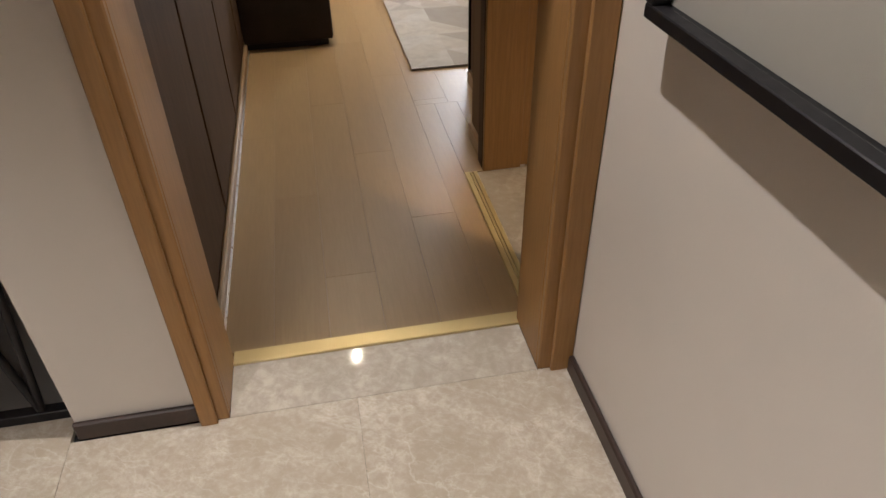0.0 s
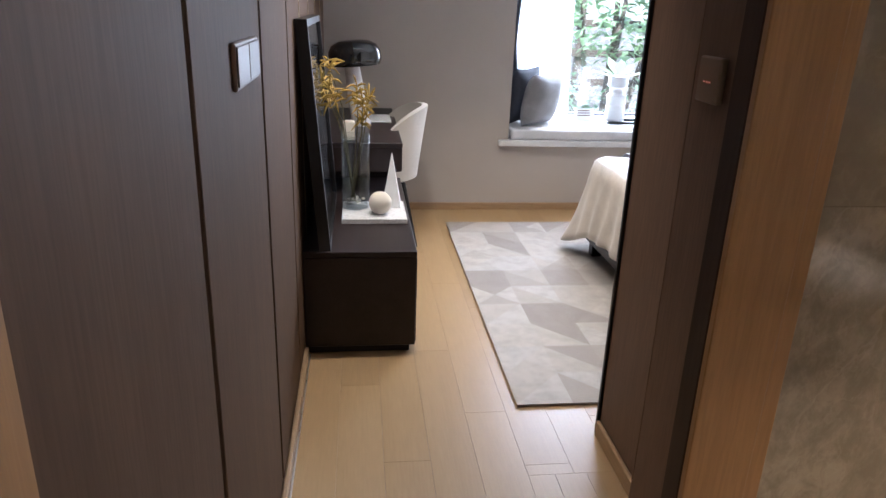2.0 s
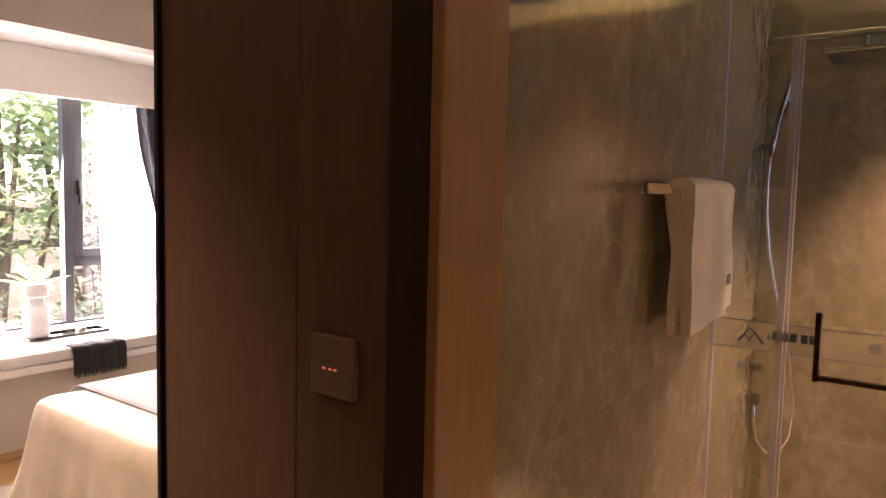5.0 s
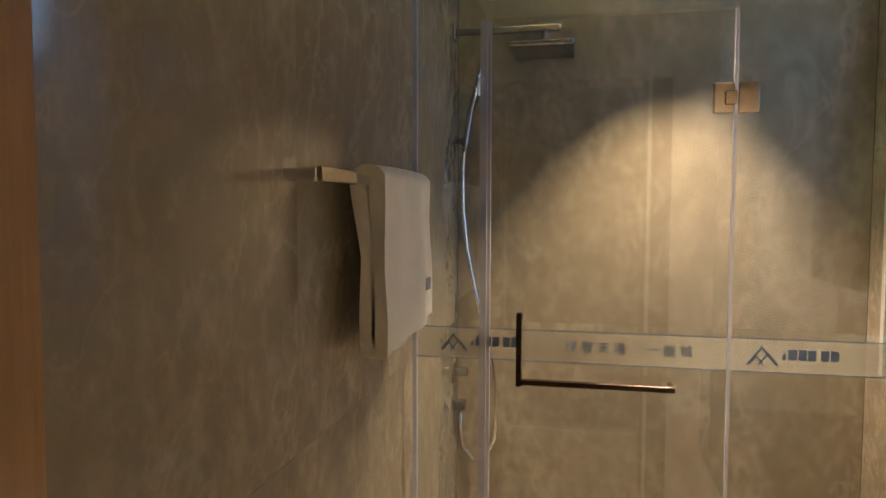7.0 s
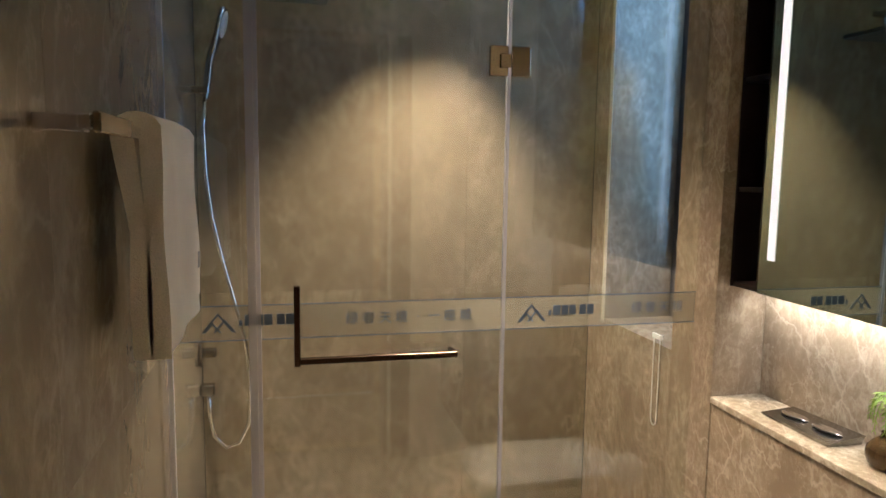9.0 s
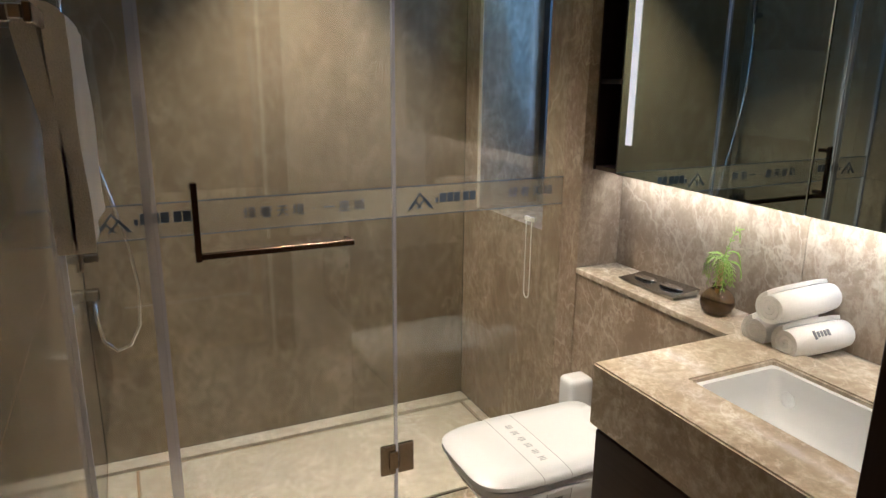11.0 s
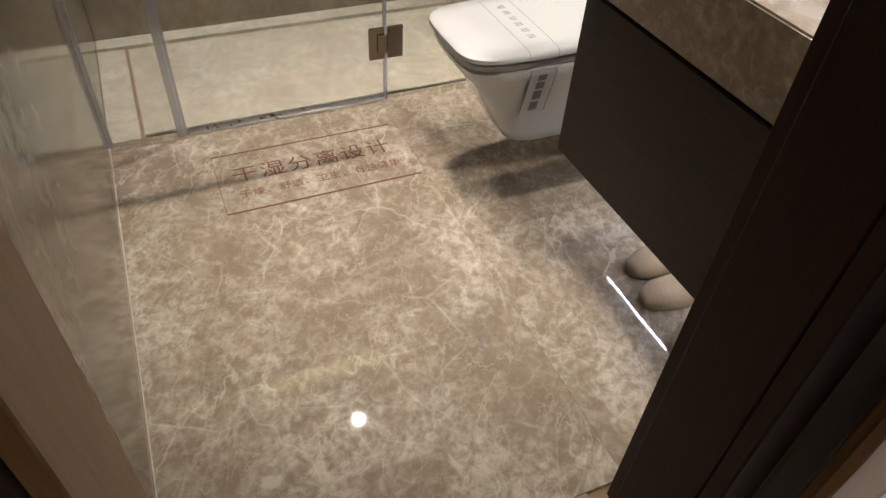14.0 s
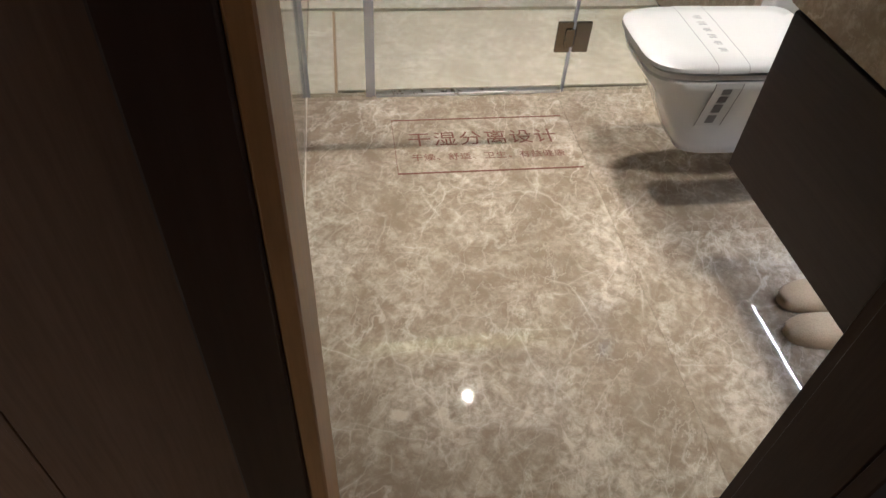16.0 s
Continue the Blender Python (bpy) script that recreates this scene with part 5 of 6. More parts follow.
part("hose", tube(bmesh.new(), [(3.43, 0.832, 1.70), (3.43, 0.842, 1.60), (3.43, 0.838, 1.45), (3.43, 0.822, 1.30), (3.43, 0.79, 1.15), (3.43, 0.752, 1.0), (3.43, 0.718, 0.85), (3.43, 0.70, 0.70), (3.43, 0.71, 0.56), (3.43, 0.745, 0.49), (3.43, 0.79, 0.475), (3.43, 0.83, 0.52), (3.43, 0.843, 0.60), (3.43, 0.845, 0.672)], 0.0075, 10), M_CHROME, hs, smooth=180)
part("outlet", boxed(3.412, 3.448, 0.825, WY - 0.001, 0.672, 0.712, bevel=0.004), M_GUN, hs)
mx = thing("shower_mixer", (3.43, WY, 0.80), "square chrome shower mixer on the wall", "tap")
part("rosette", boxed(3.39, 3.47, WY - 0.012, WY - 0.0005, 0.785, 0.865, bevel=0.003), M_GUN, mx)
part("lever", boxed(3.415, 3.445, 0.815, WY - 0.0125, 0.81, 0.84, bevel=0.004), M_GUN, mx)

tr = thing("towel_rail", (2.2, WY, 1.50), "square dark chrome towel rail on the stone wall", "towel rail")
part("bar", boxed(1.853, 2.60, 0.796, 0.812, 1.512, 1.530, bevel=0.002), M_CHROME, tr)
for x in (1.90, 2.56):
    part("post", boxed(x - 0.012, x + 0.012, 0.8125, WY - 0.0005, 1.510, 1.532, bevel=0.002), M_CHROME, tr)
part("end_block", boxed(1.853, 2.02, 0.786, 0.7955, 1.508, 1.533, bevel=0.002), M_HINGE, tr)
bm = bmesh.new()
path = []
for k in range(13):
    path.append((0.779 - 0.006 * (1 - k / 12), 1.158 + (1.514 - 1.158) * k / 12))
for k in range(1, 8):
    a = math.pi - math.pi * k / 8
    path.append((0.8015 + 0.0225 * math.cos(a), 1.520 + 0.022 * math.sin(a)))
for k in range(13):
    path.append((0.824 - 0.020 * min(1, k / 5), 1.514 - 0.356 * k / 12))


def towel_ring(u):
    x = 2.135 + 0.40 * u
    w = 0.006 * math.sin(u * 7) + 0.004 * math.sin(u * 15 + 1)
    outer, inner = [], []
    for i, (y, z) in enumerate(path):
        ya, yb = path[max(i - 1, 0)], path[min(i + 1, len(path) - 1)]
        d = Vector((yb[0] - ya[0], yb[1] - ya[1])).normalized()
        nrm = Vector((-d.y, d.x))
        sag = -0.035 * u * (1 if i < 12 else 0)
        k = 0.0150 + 0.0020 * math.sin(i * 0.7 + u * 5)
        yy = y + (w if i < 13 else 0)
        flare = 0.015 * u * max(0, 1 - i / 12)
        outer.append((x + flare, yy + nrm.x * k, z + nrm.y * k - sag * (1 - i / 12 if i < 12 else 0)))
        inner.append((x + flare, yy - nrm.x * k, z - nrm.y * k - sag * (1 - i / 12 if i < 12 else 0)))
    return outer + inner[::-1]


loft(bm, [towel_ring(i / 24) for i in range(25)])
bt = single("bath_towel", bm, M_BATHTOWEL, (2.35, 0.80, 1.15), "folded cream bath towel hanging over the rail", "towel", smooth=60)
part("monogram", boxed(2.45, 2.495, 0.7535, 0.7575, 1.262, 1.292), M_INK, bt, "small dark stitched mark")

# ---------------------------------------------------------------- bathroom: toilet
toilet = thing("toilet", (2.36, -0.622, 0.10), "white wall-hung toilet with closed lid and paper band", "toilet")


def dring(hw, front, z, back=-0.6225, n=36, cx=2.355):
    """A D-shaped ring: square at the wall, rounded at the front."""
    pts = []
    for j in range(n):
        a = 2 * math.pi * j / n
        c, s = math.cos(a), math.sin(a)
        e = 2 / 4.6 if s > 0 else 2 / 9
        x = hw * math.copysign(abs(c) ** e, c)
        yc, hl = (front + back) / 2, (front - back) / 2
        y = yc + hl * math.copysign(abs(s) ** e, s)
        pts.append((cx + x, y, z))
    return pts


bm = bmesh.new()
loft(bm, [dring(0.085, -0.245, 0.105), dring(0.102, -0.218, 0.112), dring(0.114, -0.195, 0.15), dring(0.134, -0.145, 0.24), dring(0.152, -0.092, 0.32), dring(0.164, -0.054, 0.362), dring(0.168, -0.044, 0.385), dring(0.163, -0.050, 0.392)])
part("bowl", bm, M_CERAMIC, toilet, smooth=50)
bm = bmesh.new()
loft(bm, [dring(0.158, -0.046, 0.394, -0.53), dring(0.164, -0.041, 0.397, -0.53), dring(0.164, -0.041, 0.410, -0.53), dring(0.156, -0.050, 0.412, -0.53)])
part("seat", bm, M_SEAT, toilet, smooth=50)
bm = bmesh.new()
loft(bm, [dring(0.163, -0.037, 0.4175, -0.55), dring(0.171, -0.028, 0.421, -0.55), dring(0.171, -0.028, 0.432, -0.55), dring(0.162, -0.040, 0.440, -0.545), dring(0.11, -0.10, 0.443, -0.50)])
part("lid", bm, M_SEAT, toilet, smooth=50)
bm = boxed(2.508, 2.586, -0.600, -0.508, 0.386, 0.505, bevel=0.024, seg=4)
part("hinge_block", bm, M_SEAT, toilet, smooth=50)
over = [(-0.1722, 0.4200), (-0.1722, 0.4320), (-0.1630, 0.4408), (-0.1100, 0.4440), (0.0, 0.4442), (0.1100, 0.4440), (0.1630, 0.4408), (0.1722, 0.4320)]


def across(y0, y1, lift):
    """A thin strip over the lid from edge to edge."""
    bm = bmesh.new()
    rows = [[bm.verts.new((2.355 + x, y, z + lift)) for y in (y0, y1)] for x, z in over]
    for a, b in zip(rows, rows[1:]):
        bm.faces.new((a[0], a[1], b[1], b[0]))
    return bm


bandt = part("paper_band", across(-0.285, -0.196, 0.0), M_SEAT, toilet, "white printed paper band", 60)
for y in (-0.284, -0.199):
    part("print_line", across(y, y + 0.0018, 0.0004), M_INK, bandt)
for k in range(6):
    for s in range(3):
        part("print_bar", boxed(2.255 + k * 0.036 + s * 0.007, 2.2575 + k * 0.036 + s * 0.007, -0.252, -0.230 - 0.004 * ((k + s) % 2), 0.4444, 0.4447), M_INK, bandt)
# the band's tail on the side of the bowl
bm = bmesh.new()
tail = [(2.1850, 0.392), (2.186, 0.375), (2.1915, 0.350), (2.199, 0.320), (2.209, 0.280), (2.219, 0.24)]
for (xa, za), (xb, zb) in zip(tail, tail[1:]):
    q = [bm.verts.new(p) for p in ((xa - 0.002, -0.285, za), (xa - 0.002, -0.205, za), (xb - 0.002, -0.205, zb), (xb - 0.002, -0.285, zb))]
    bm.faces.new(q)
bmesh.ops.remove_doubles(bm, verts=bm.verts, dist=0.0001)
ob = part("paper_tail", bm, M_SEAT, bandt)
for k in range(4):
    i = min(k + 1, 4)
    (xa, za), (xb, zb) = tail[i], tail[i + 1]
    bm = bmesh.new()
    q = [bm.verts.new(p) for p in ((xa - 0.003, -0.258, za), (xa - 0.003, -0.232, za), (xa * 0.25 + xb * 0.75 - 0.003, -0.232, za * 0.25 + zb * 0.75), (xa * 0.25 + xb * 0.75 - 0.003, -0.258, za * 0.25 + zb * 0.75))]
    bm.faces.new(q)
    part("print_block", bm, M_INK, bandt)
for y in (-0.284, -0.207):
    bm = bmesh.new()
    tube(bm, [(x - 0.003, y, z) for x, z in tail], 0.001, 4)
    part("print_line", bm, M_INK, bandt)

# ---------------------------------------------------------------- bathroom: vanity
van = thing("vanity_cabinet", (1.64, -0.63, 0.29), "floating dark brown lacquered vanity cabinet", "cabinet")
part("body", boxed(1.288, 1.972, -0.634, -0.206, 0.292, 0.70, bevel=0.002), M_VANITY, van)
part("drawer_front", boxed(1.408, 1.985, -0.2055, -0.186, 0.290, 0.690, bevel=0.003), M_VANITY, van)
part("drawer_front", boxed(1.288, 1.404, -0.2055, -0.186, 0.290, 0.690, bevel=0.003), M_VANITY, van)
part("side_panel", boxed(1.9725, 1.985, -0.634, -0.206, 0.290, 0.700, bevel=0.001), M_VANITY, van)
part("light_strip", boxed(1.29, 1.975, -0.480, -0.474, 0.2805, 0.2915), M_LED, van, "thin strip light under the cabinet")
top = thing("vanity_counter", (1.64, -0.40, 0.702), "thick mottled brown stone counter with sunken basin", "counter")
bm = bmesh.new()
BX0, BX1, BY0, BY1 = 1.400, 1.842, -0.548, -0.304
xs, ys = [1.288, BX0, BX1, 1.992], [-0.6345, BY0, BY1, -0.172]
grid_v = {}
for zi, z in enumerate((0.704, 0.85)):
    for i, x in enumerate(xs):
        for j, y in enumerate(ys):
            grid_v[i, j, zi] = bm.verts.new((x, y, z))
for i in range(3):
    for j in range(3):
        if (i, j) != (1, 1):
            for zi in (0, 1):
                bm.faces.new([grid_v[i + a, j + b, zi] for a, b in ((0, 0), (1, 0), (1, 1), (0, 1))])
for (i0, j0), (i1, j1) in [((i, 0), (i + 1, 0)) for i in range(3)] + [((i, 3), (i + 1, 3)) for i in range(3)] + [((0, j), (0, j + 1)) for j in range(3)] + [((3, j), (3, j + 1)) for j in range(3)] + [((1, 1), (2, 1)), ((2, 1), (2, 2)), ((2, 2), (1, 2)), ((1, 2), (1, 1))]:
    bm.faces.new([grid_v[i0, j0, 0], grid_v[i1, j1, 0], grid_v[i1, j1, 1], grid_v[i0, j0, 1]])
bmesh.ops.recalc_face_normals(bm, faces=bm.faces)
edges = [e for e in bm.edges if len(e.link_faces) == 2 and e.calc_face_angle(0) > 1.0]
bmesh.ops.bevel(bm, geom=edges, offset=0.004, segments=2, affect="EDGES")
part("slab", bm, M_TOP, top, smooth=30)


def rrect(x0, x1, y0, y1, z, r, n=6):
    pts = []
    for cx, cy, a0 in ((x1 - r, y1 - r, 0), (x0 + r, y1 - r, 90), (x0 + r, y0 + r, 180), (x1 - r, y0 + r, 270)):
        pts += [(cx + r * math.cos(radians(a0 + 90 * k / n)), cy + r * math.sin(radians(a0 + 90 * k / n)), z) for k in range(n + 1)]
    return pts


bm = bmesh.new()
e = 0.0005
loft(bm, [rrect(BX0 + e, BX1 - e, BY0 + e, BY1 - e, 0.838, 0.012), rrect(BX0 + 0.012, BX1 - 0.012, BY0 + 0.012, BY1 - 0.012, 0.838, 0.02), rrect(BX0 + 0.016, BX1 - 0.016, BY0 + 0.016, BY1 - 0.016, 0.80, 0.03), rrect(BX0 + 0.026, BX1 - 0.026, BY0 + 0.026, BY1 - 0.026, 0.742, 0.04), rrect(BX0 + 0.06, BX1 - 0.06, BY0 + 0.06, BY1 - 0.06, 0.727, 0.05), rrect(BX0 + 0.12, BX1 - 0.12, BY0 + 0.10, BY1 - 0.10, 0.724, 0.02)], cap=False)
bm.faces.new([bm.verts[len(bm.verts) - 28 + k] for k in range(28)]) if bm.verts.ensure_lookup_table() is None else None
basin = part("basin", bm, M_CERAMIC, top, "white ceramic undermount basin", 60)
part("drain", lathe(bmesh.new(), [(0, 0), (0.022, 0), (0.024, 0.003), (0.016, 0.006), (0, 0.007)], (1.62, -0.426, 0.7245), 20), M_CHROME, basin, "chrome drain", 60)
part("overflow", lathe(bmesh.new(), [(0, 0), (0.016, 0), (0.018, 0.004), (0, 0.005)], (0, 0, 0), 20), M_CHROME, basin, "chrome overflow ring", 60)
ov = basin.children[-1]
ov.location, ov.rotation_euler = Vector((1.78, BY0 + 0.019, 0.785)) - ORIGIN[basin], (radians(-90), 0, 0)
for v in ov.data.vertices:
    v.co += ORIGIN[basin]

# mirror cabinet and open shelf
mir = thing("mirror_cabinet", (1.94, -0.79, 1.152), "mirror-fronted wall cabinet with a lit edge", "mirror cabinet")
part("body", boxed(1.288, 2.556, -0.7965, -0.680, 1.154, 2.38, bevel=0.001), M_WENGE, mir)
part("mirror_door", boxed(1.905, 2.557, -0.6795, -0.660, 1.150, 2.38, bevel=0.0015), M_MIRROR, mir, "grey-tinted mirror door")
part("mirror_door", boxed(1.288, 1.902, -0.6795, -0.660, 1.150, 2.38, bevel=0.0015), M_MIRROR, mir, "grey-tinted mirror door")
part("light_strip", boxed(2.497, 2.523, -0.6597, -0.6575, 1.245, 2.30), M_LEDSOFT, mir, "vertical strip light set in the mirror")
part("under_light", boxed(1.35, 2.54, -0.735, -0.715, 1.145, 1.1535), M_LEDSOFT, mir, "strip light under the cabinet")
sh = thing("open_shelf", (2.616, -0.79, 1.152), "narrow open dark wood shelf beside the mirror", "shelf")
part("side", boxed(2.558, 2.566, -0.795, -0.662, 1.152, 2.38, bevel=0.001), M_WENGE, sh)
part("side", boxed(2.666, 2.6745, -0.795, -0.662, 1.152, 2.38, bevel=0.001), M_WENGE, sh)
part("back", boxed(2.5665, 2.6655, -0.795, -0.785, 1.152, 2.38), M_WENGE, sh)
for z in (1.152, 1.42, 1.72, 2.02, 2.36):
    part("shelf_board", boxed(2.5665, 2.6655, -0.7845, -0.666, z, z + 0.014, bevel=0.001), M_WENGE, sh)

# things on the ledge and counter
fp = thing("flush_plate", (2.40, -0.72, 0.8265), "grey metal flush plate with two oval buttons", "flush plate")
bm = bmesh.new()
loft(bm, [[(x, y, z) for x, y, z in ((2.288, -0.768, 0.8265), (2.515, -0.768, 0.8265), (2.515, -0.672, 0.8265), (2.288, -0.672, 0.8265))], [(x, y, z) for x, y, z in ((2.282, -0.772, 0.850), (2.520, -0.772, 0.840), (2.520, -0.668, 0.832), (2.282, -0.668, 0.838))]])
part("plate", bm, M_GUN, fp)
for x in (2.345, 2.455):
    b = lathe(bmesh.new(), [(0, 0.0), (0.045, 0.0), (0.043, 0.003), (0, 0.004)], (0, 0, 0), 24, (1, 0.45))
    bmesh.ops.transform(b, matrix=pose(x, -0.72, 0.8455 - 0.042 * (x - 2.345), 4.5, 2.0, 0), verts=b.verts)
    part("button", b, M_CHROME, fp, "oval button", 60)
pl = thing("fern_vase", (2.165, -0.715, 0.8265), "small round smoked glass vase with drooping green fern", "vase")
part("body", lathe(bmesh.new(), [(0, 0.0), (0.028, 0.0), (0.040, 0.010), (0.046, 0.028), (0.043, 0.046), (0.030, 0.062), (0.018, 0.071), (0.016, 0.078), (0.018, 0.081), (0.0145, 0.080), (0.013, 0.07), (0, 0.066)], (2.165, -0.715, 0.8265), 28), M_SMOKED, pl, smooth=60)
for dx, dy in ((0.0, 0.0), (0.006, -0.004), (-0.005, 0.004)):
    part("stem", tube(bmesh.new(), [(2.165 + dx, -0.715 + dy, 0.875), (2.162 + dx * 1.4, -0.713 + dy, 0.925), (2.158 + dx * 2.0, -0.711 + dy, 0.972)], 0.0038, 7), M_STRIP, pl, "pale tan stem", 60)
for i in range(15):
    bm = bmesh.new()
    a = i * 2.4 + rng.uniform(-0.2, 0.2)
    reach, lift, drop = rng.uniform(0.040, 0.075), rng.uniform(0.008, 0.026), rng.uniform(0.030, 0.075)
    c = Vector((2.158, -0.712, 0.970 + 0.02 * rng.random()))
    if i == 4:
        a, reach, lift, drop = -1.9, 0.05, 0.075, -0.01
    pts = [c + Vector((math.cos(a) * reach * math.sin(k / 8 * 1.45), math.sin(a) * reach * 0.7 * math.sin(k / 8 * 1.45), lift * math.sin(k / 8 * 2.6) - drop * (k / 8) ** 2.2)) for k in range(9)]
    tube(bm, pts, [0.0013] * 9, 4)
    for k in range(1, 9):
        way = (pts[k] - pts[k - 1]).normalized()
        for sgn in (-1, 1):
            side = (Vector((-math.sin(a), math.cos(a), 0)) * sgn + way * 0.9 + Vector((0, 0, -0.45))).normalized() * 0.019 * (1.1 - 0.45 * abs(k - 4) / 4)
            wide = way * 0.0032
            q = [bm.verts.new(p) for p in (pts[k], pts[k] + side * 0.5 + wide, pts[k] + side, pts[k] + side * 0.5 - wide)]
            bm.faces.new(q)
    part("frond", bm, M_FERN, pl, "bright green drooping frond")


def rolled_towel(x, z, r, y0, y1, yaw, label):
    bm = bmesh.new()
    turns, n = 3.2, 84
    prof = []
    for k in range(n + 1):
        a = 2 * math.pi * turns * k / n
        prof.append((a, r * (0.12 + 0.88 * k / n)))
    th = r * 0.24
    outer = [((q) * math.cos(a), (q) * math.sin(a)) for a, q in prof]
    inner = [((q - th) * math.cos(a), (q - th) * math.sin(a)) if q > th else (0.0, 0.0) for a, q in prof]
    L = y1 - y0
    rows = []
    for f in range(7):
        v = f / 6
        puff = 1 - 0.10 * (abs(2 * v - 1) ** 4)
        rows.append([(p[0] * puff, L * v, p[1] * puff) for p in outer] + [(p[0] * puff, L * v, p[1] * puff) for p in inner[::-1]])
    loft(bm, rows)
    m = Matrix.Translation((x, y0, z)) @ Matrix.Rotation(radians(yaw), 4, "Z")
    bmesh.ops.transform(bm, matrix=m, verts=bm.verts)
    return single("rolled_towel", bm, M_TOWEL, (x, y0, z - r), label, "towel", "rolled towels", 70)


rolled_towel(1.946, 0.8712, 0.0445, -0.785, -0.598, 1, "rolled white hand towel lying on the stone ledge")
marked = rolled_towel(1.855, 0.8712, 0.0445, -0.788, -0.600, -2, "rolled white hand towel with a dark mark")
for k, tall in enumerate((0.020, 0.013, 0.013, 0.013, 0.015)):
    bm = boxed(-0.0010, 0.0010, -0.0035, 0.0030, -tall / 2, tall / 2)
    bmesh.ops.transform(bm, matrix=Matrix.Translation((1.8205, -0.640 - 0.011 * k, 0.9000)) @ Matrix.Rotation(radians(40), 4, "Y"), verts=bm.verts)
    part("print_bar", bm, M_INK, marked, "small dark stitched mark")
rolled_towel(1.901, 0.9482, 0.0445, -0.786, -0.572, 3, "rolled white hand towel stacked on two others")


def slipper(x, y, yaw):
    ob = thing("slipper", (x, y, 0.0), "pale straw-coloured open slipper under the vanity", "slipper", "slippers under the vanity")
    sole = [(math.copysign(abs(math.cos(a)) ** 0.8, math.cos(a)) * (0.046 if math.sin(a) > 0 else 0.038), 0.13 * math.copysign(abs(math.sin(a)) ** 0.85, math.sin(a))) for a in (2 * math.pi * j / 28 for j in range(28))]
    put = lambda p, q, z: (Matrix.Translation((x, y, 0)) @ Matrix.Rotation(radians(yaw), 4, "Z")) @ Vector((p, q, z))
    bm = bmesh.new()
    loft(bm, [[put(p * k, q * k, z) for p, q in sole] for k, z in ((0.97, 0.0005), (1.0, 0.004), (1.0, 0.016), (0.97, 0.020))])
    part("sole", bm, M_SLIPPER, ob, smooth=50)
    bm = bmesh.new()

    def upper(u, v, off):
        yy = 0.126 - 0.135 * v
        w = 0.047 * (1 - max(0, (yy - 0.06) / 0.07) ** 2 * 0.55)
        a = math.pi * u
        h = (0.028 + 0.016 * v) * (0.45 + 0.55 * min(1, (0.134 - yy) / 0.05))
        return put((w + off) * math.cos(a) * -1, yy, 0.019 + (h + off) * math.sin(a) ** 0.8)
    outer = grid(bm, lambda u, v: upper(u, v, 0.0), 14, 10)
    grid(bm, lambda u, v: upper(u, v, -0.005), 14, 10)
    part("upper", bm, M_SLIPPER, ob, smooth=70)
    rim = [upper(k / 14, 1.0, -0.002) for k in range(15)]
    part("piping", tube(bmesh.new(), rim, 0.004, 8), M_SLIPPER, ob, smooth=70)
    return ob


first = slipper(1.772, -0.460, 4)
for x, y, yaw in ((1.655, -0.425, -4), (1.518, -0.418, 3), (1.405, -0.425, -3)):
    copy_thing(first, Matrix.Translation((x, y, 0)) @ Matrix.Rotation(radians(yaw - 4), 4, "Z"))

# printed notice on the floor
sign = thing("floor_notice", (2.49, 0.31, 0.0005), "red-brown printed notice stuck on the marble floor", "sign")
up = lambda x, y: Matrix(((0, 1, 0, x), (-1, 0, 0, y), (0, 0, 1, 0.0010), (0, 0, 0, 1)))
part("border_line", boxed(2.626, 2.631, 0.025, 0.598, 0.0004, 0.0012), M_PRINT, sign)
part("border_line", boxed(2.349, 2.355, 0.021, 0.598, 0.0004, 0.0012), M_PRINT, sign)
part("border_line", boxed(2.355, 2.626, 0.5965, 0.598, 0.0004, 0.0012), M_PRINT, sign)
characters("干湿分离设计", 0.078, 0.0826, up(2.515, 0.310), M_PRINT, sign, "bold red-brown lettering")
characters("干燥、舒适、卫生、有益健康", 0.036, 0.0377, up(2.425, 0.305), M_PRINT, sign, "thin red-brown lettering")

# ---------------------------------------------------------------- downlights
# the fitting at (-0.45, -1.9) is added to go with the landing fill lamp
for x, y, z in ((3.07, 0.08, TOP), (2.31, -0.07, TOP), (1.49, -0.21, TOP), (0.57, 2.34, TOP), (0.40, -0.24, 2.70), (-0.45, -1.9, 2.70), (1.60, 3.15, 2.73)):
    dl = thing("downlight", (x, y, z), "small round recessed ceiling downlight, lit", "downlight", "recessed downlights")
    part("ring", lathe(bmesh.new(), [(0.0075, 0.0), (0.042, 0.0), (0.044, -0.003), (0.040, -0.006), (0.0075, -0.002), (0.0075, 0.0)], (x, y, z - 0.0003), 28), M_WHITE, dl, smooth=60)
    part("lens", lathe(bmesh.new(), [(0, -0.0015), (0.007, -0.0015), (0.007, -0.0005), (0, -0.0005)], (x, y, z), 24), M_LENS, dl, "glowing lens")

# ---------------------------------------------------------------- pieces of floors and walls
BOXES = {}


def slab_mesh(name, sx, sy, sz, material, bevel):
    """One shared mesh for all pieces of a size, its origin at the low corner."""
    key = (name, round(sx, 4), round(sy, 4), round(sz, 4), material.name)
    if key not in BOXES:
        BOXES[key] = mesh_of(name, boxed(0, sx, 0, sy, 0, sz, bevel=bevel), material)
    return BOXES[key]


def lay(name, owner, material, x0, x1, y0, y1, z0, z1, gap=0.0002, bevel=0.0004):
    m = slab_mesh(name, x1 - x0 - 2 * gap, y1 - y0 - 2 * gap, z1 - z0, material, bevel)
    return piece(name, m, owner, (x0 + gap, y0 + gap, z0))


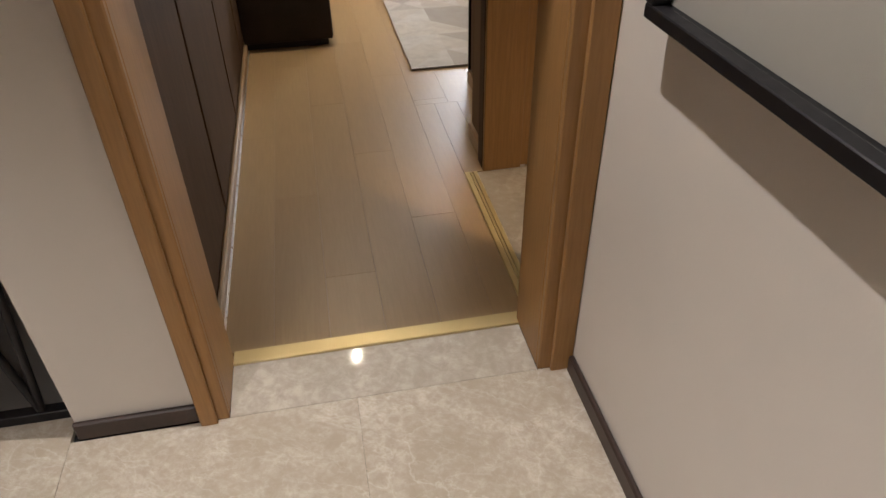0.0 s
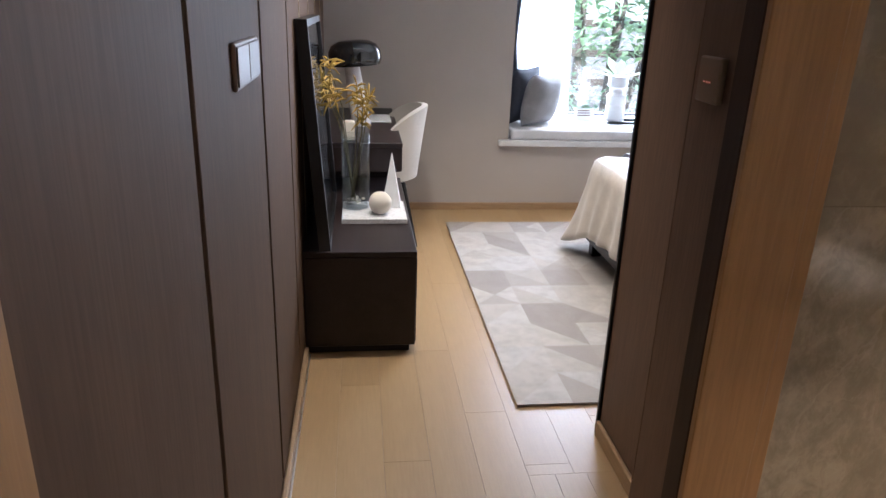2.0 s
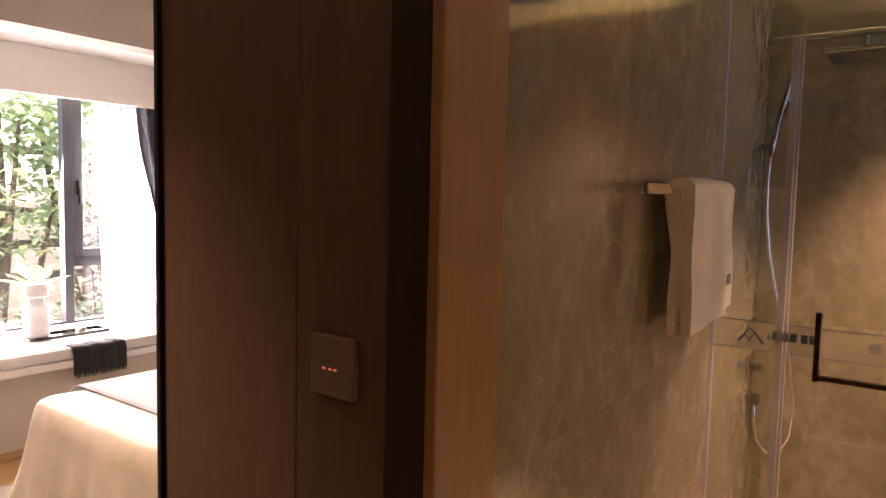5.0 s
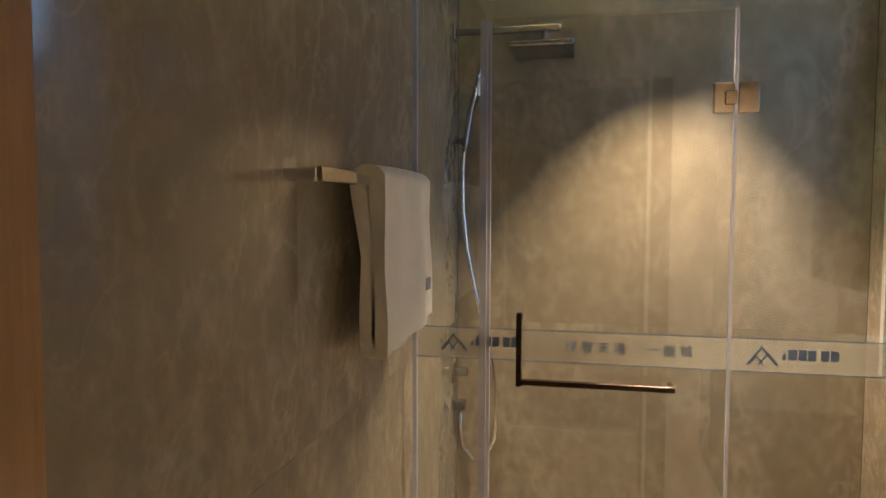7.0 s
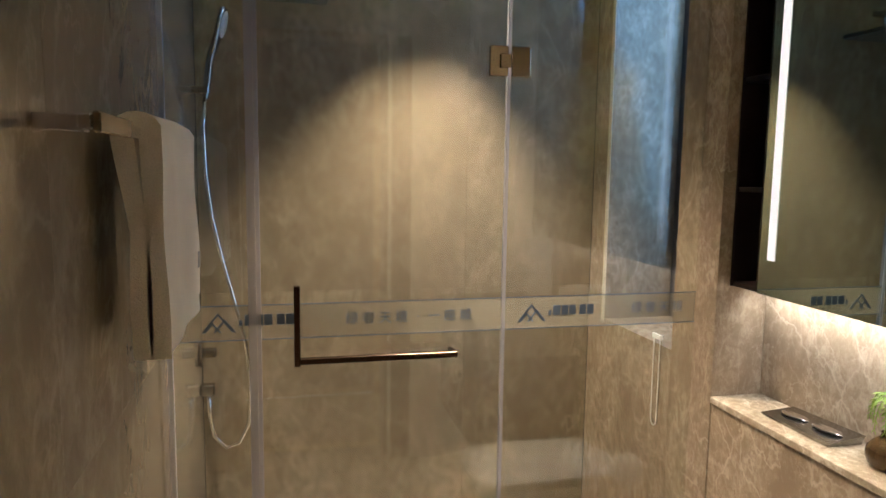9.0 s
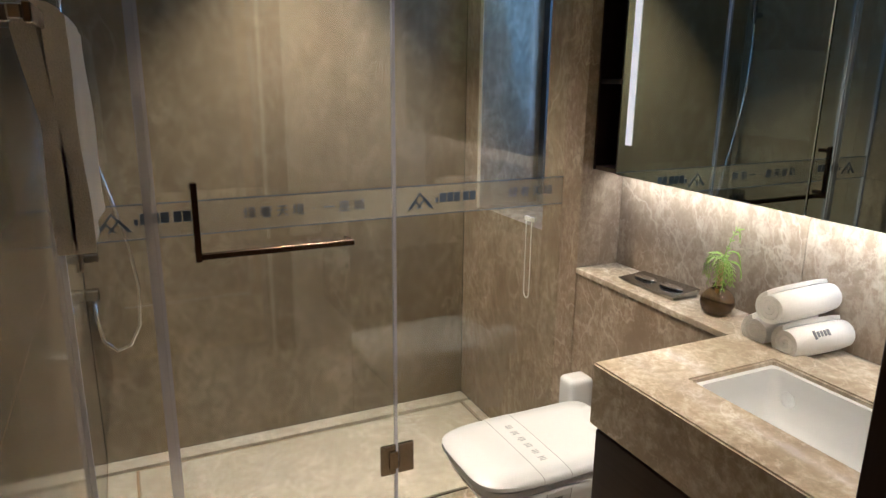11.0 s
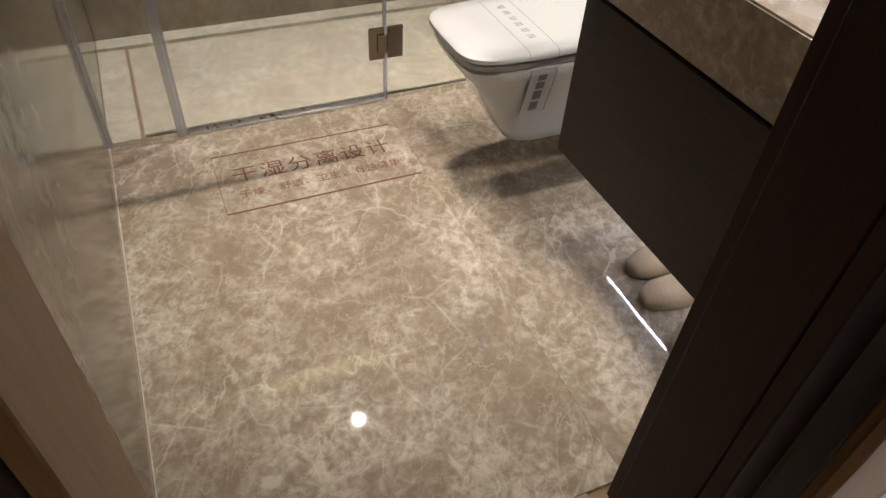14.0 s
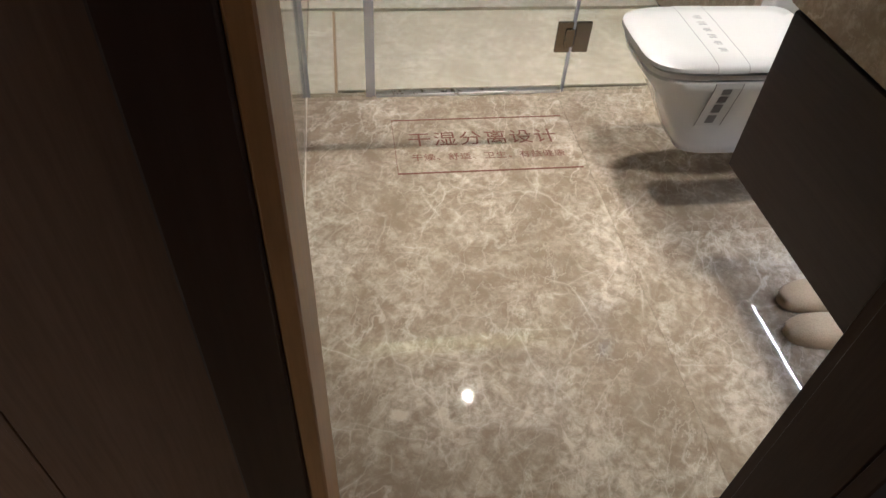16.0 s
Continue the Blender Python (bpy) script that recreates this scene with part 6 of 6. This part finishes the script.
# oak planks along the corridor, staggered row by row
row, x = 0, 0.205
while x < 4.19:
    x1 = min(x + 0.148, 4.2)
    ya = 0.0245 if x < 1.02 else 1.39
    if x < 1.03 < x1:
        lay("plank", floor_wood, M_PLANK, x, 1.0295, 0.0245, 1.39, -0.0135, 0.0)
        ya = 1.39
    y = ya - (row * 0.47) % 1.2
    while y < 4.32:
        a, b = max(y, ya), min(y + 1.2, 4.318)
        if b - a > 0.02:
            lay("plank", floor_wood, M_PLANK, x, x1, a, b, -0.0135, 0.0)
        y += 1.2
    x, row = x1, row + 1
lay("plank", floor_wood, M_PLANK, 1.03, 1.1315, 0.786, 1.39, -0.0135, 0.0)
lay("plank", floor_wood, M_PLANK, 1.1315, 1.24, 1.061, 1.39, -0.0135, 0.0)

# landing marble
for xa, xb in ((-0.10, 0.55), (0.55, 1.20)):
    for ya, yb in ((-3.1, -2.30), (-2.30, -1.50), (-1.50, -0.70), (-0.70, -0.191)):
        lay("tile", floor_landing, M_MARBLE, xa, xb, ya, yb, -0.0115, 0.0)
# bathroom floor
for xa, xb, ya, yb in ((1.285, 2.045, -0.635, 0.005), (2.045, 2.757, -0.635, 0.005), (1.285, 2.757, 0.005, 0.873)):
    lay("tile", floor_bath, M_FLOOR, xa, xb, ya, yb, -0.0215, 0.0, 0.0002, 0.0004)
lay("tile", floor_bath, M_FLOOR, 2.757, 2.804, -0.623, 0.873, -0.0215, 0.0)
# stone on the towel wall, the shower's end wall, behind the vanity and on the ledge
wall_towel = setting("wall_towel", boxed(1.286, 3.519, 0.8865, 0.8868, 0.0, TOP), M_GAP, "polished beige-brown stone wall with the towel rail", "wall")
for xa, xb in ((1.286, 1.95), (1.95, 2.85), (2.85, 3.507)):
    for za, zb in ((0.0, 1.02), (1.02, TOP)):
        m = slab_mesh("wall_tile", xb - xa - 0.0006, 0.012, zb - za - 0.0006, M_STONE, 0.0004)
        piece("wall_tile", m, wall_towel, (xa + 0.0003, 0.873, za + 0.0003))
for ya, yb in ((-0.622, -0.10), (-0.10, 0.872)):
    for za, zb in ((0.0, 1.02), (1.02, 2.58)):
        m = slab_mesh("wall_tile", 0.012, yb - ya - 0.0006, zb - za - 0.0006, M_STONE, 0.0004)
        piece("wall_tile", m, wall_shower, (3.507, ya + 0.0003, za + 0.0003))
for xa, xb in ((1.264, 1.98), (1.98, 2.675)):
    m = slab_mesh("wall_tile", xb - xa - 0.0012, 0.012, 1.55, M_SPLASH, 0.0008)
    piece("wall_tile", m, wall_bath_south, (xa + 0.0006, -0.7975, 0.8275))
for xa, xb in ((1.264, 2.06), (2.06, 2.675)):
    m = slab_mesh("wall_tile", xb - xa - 0.0012, 0.010, 0.805, M_SPLASH, 0.0008)
    piece("wall_tile", m, ledge, (xa + 0.0006, -0.6345, 0.001))
# taupe panels with dark gaps; brass lines past the bench
for ya, yb in ((0.021, 0.636), (0.664, 1.340), (1.370, 1.960), (1.985, 2.44), (2.448, 2.94), (2.948, 3.43), (3.438, 3.90), (3.908, 4.318)):
    m = slab_mesh("panel", 0.0165, yb - ya, 2.37, M_PANEL, 0.0015)
    piece("panel", m, wall_west, (0.1885, ya, 0.046))
for y in (2.444, 2.944, 3.434, 3.904):
    piece("brass_line", slab_mesh("brass_line", 0.018, 0.0075, 2.37, M_BRASS, 0.0005), wall_west, (0.1885, y - 0.0038, 0.046))
wall_panelled = setting("wall_panelled", boxed(1.1318, 1.1319, 0.869, 1.060, 0.0, 2.40), M_GAP, "corridor wall clad in taupe wood panels", "wall")
for xa, xb, ya, yb in ((1.1235, 1.1315, 0.869, 1.0600), (1.1235, 1.2640, 1.0605, 1.0680), (1.2370, 1.2635, 1.0690, 1.5880)):
    piece("panel", slab_mesh("panel", xb - xa, yb - ya, 2.40, M_PANELR, 0.0012), wall_panelled, (xa, ya, 0.0))
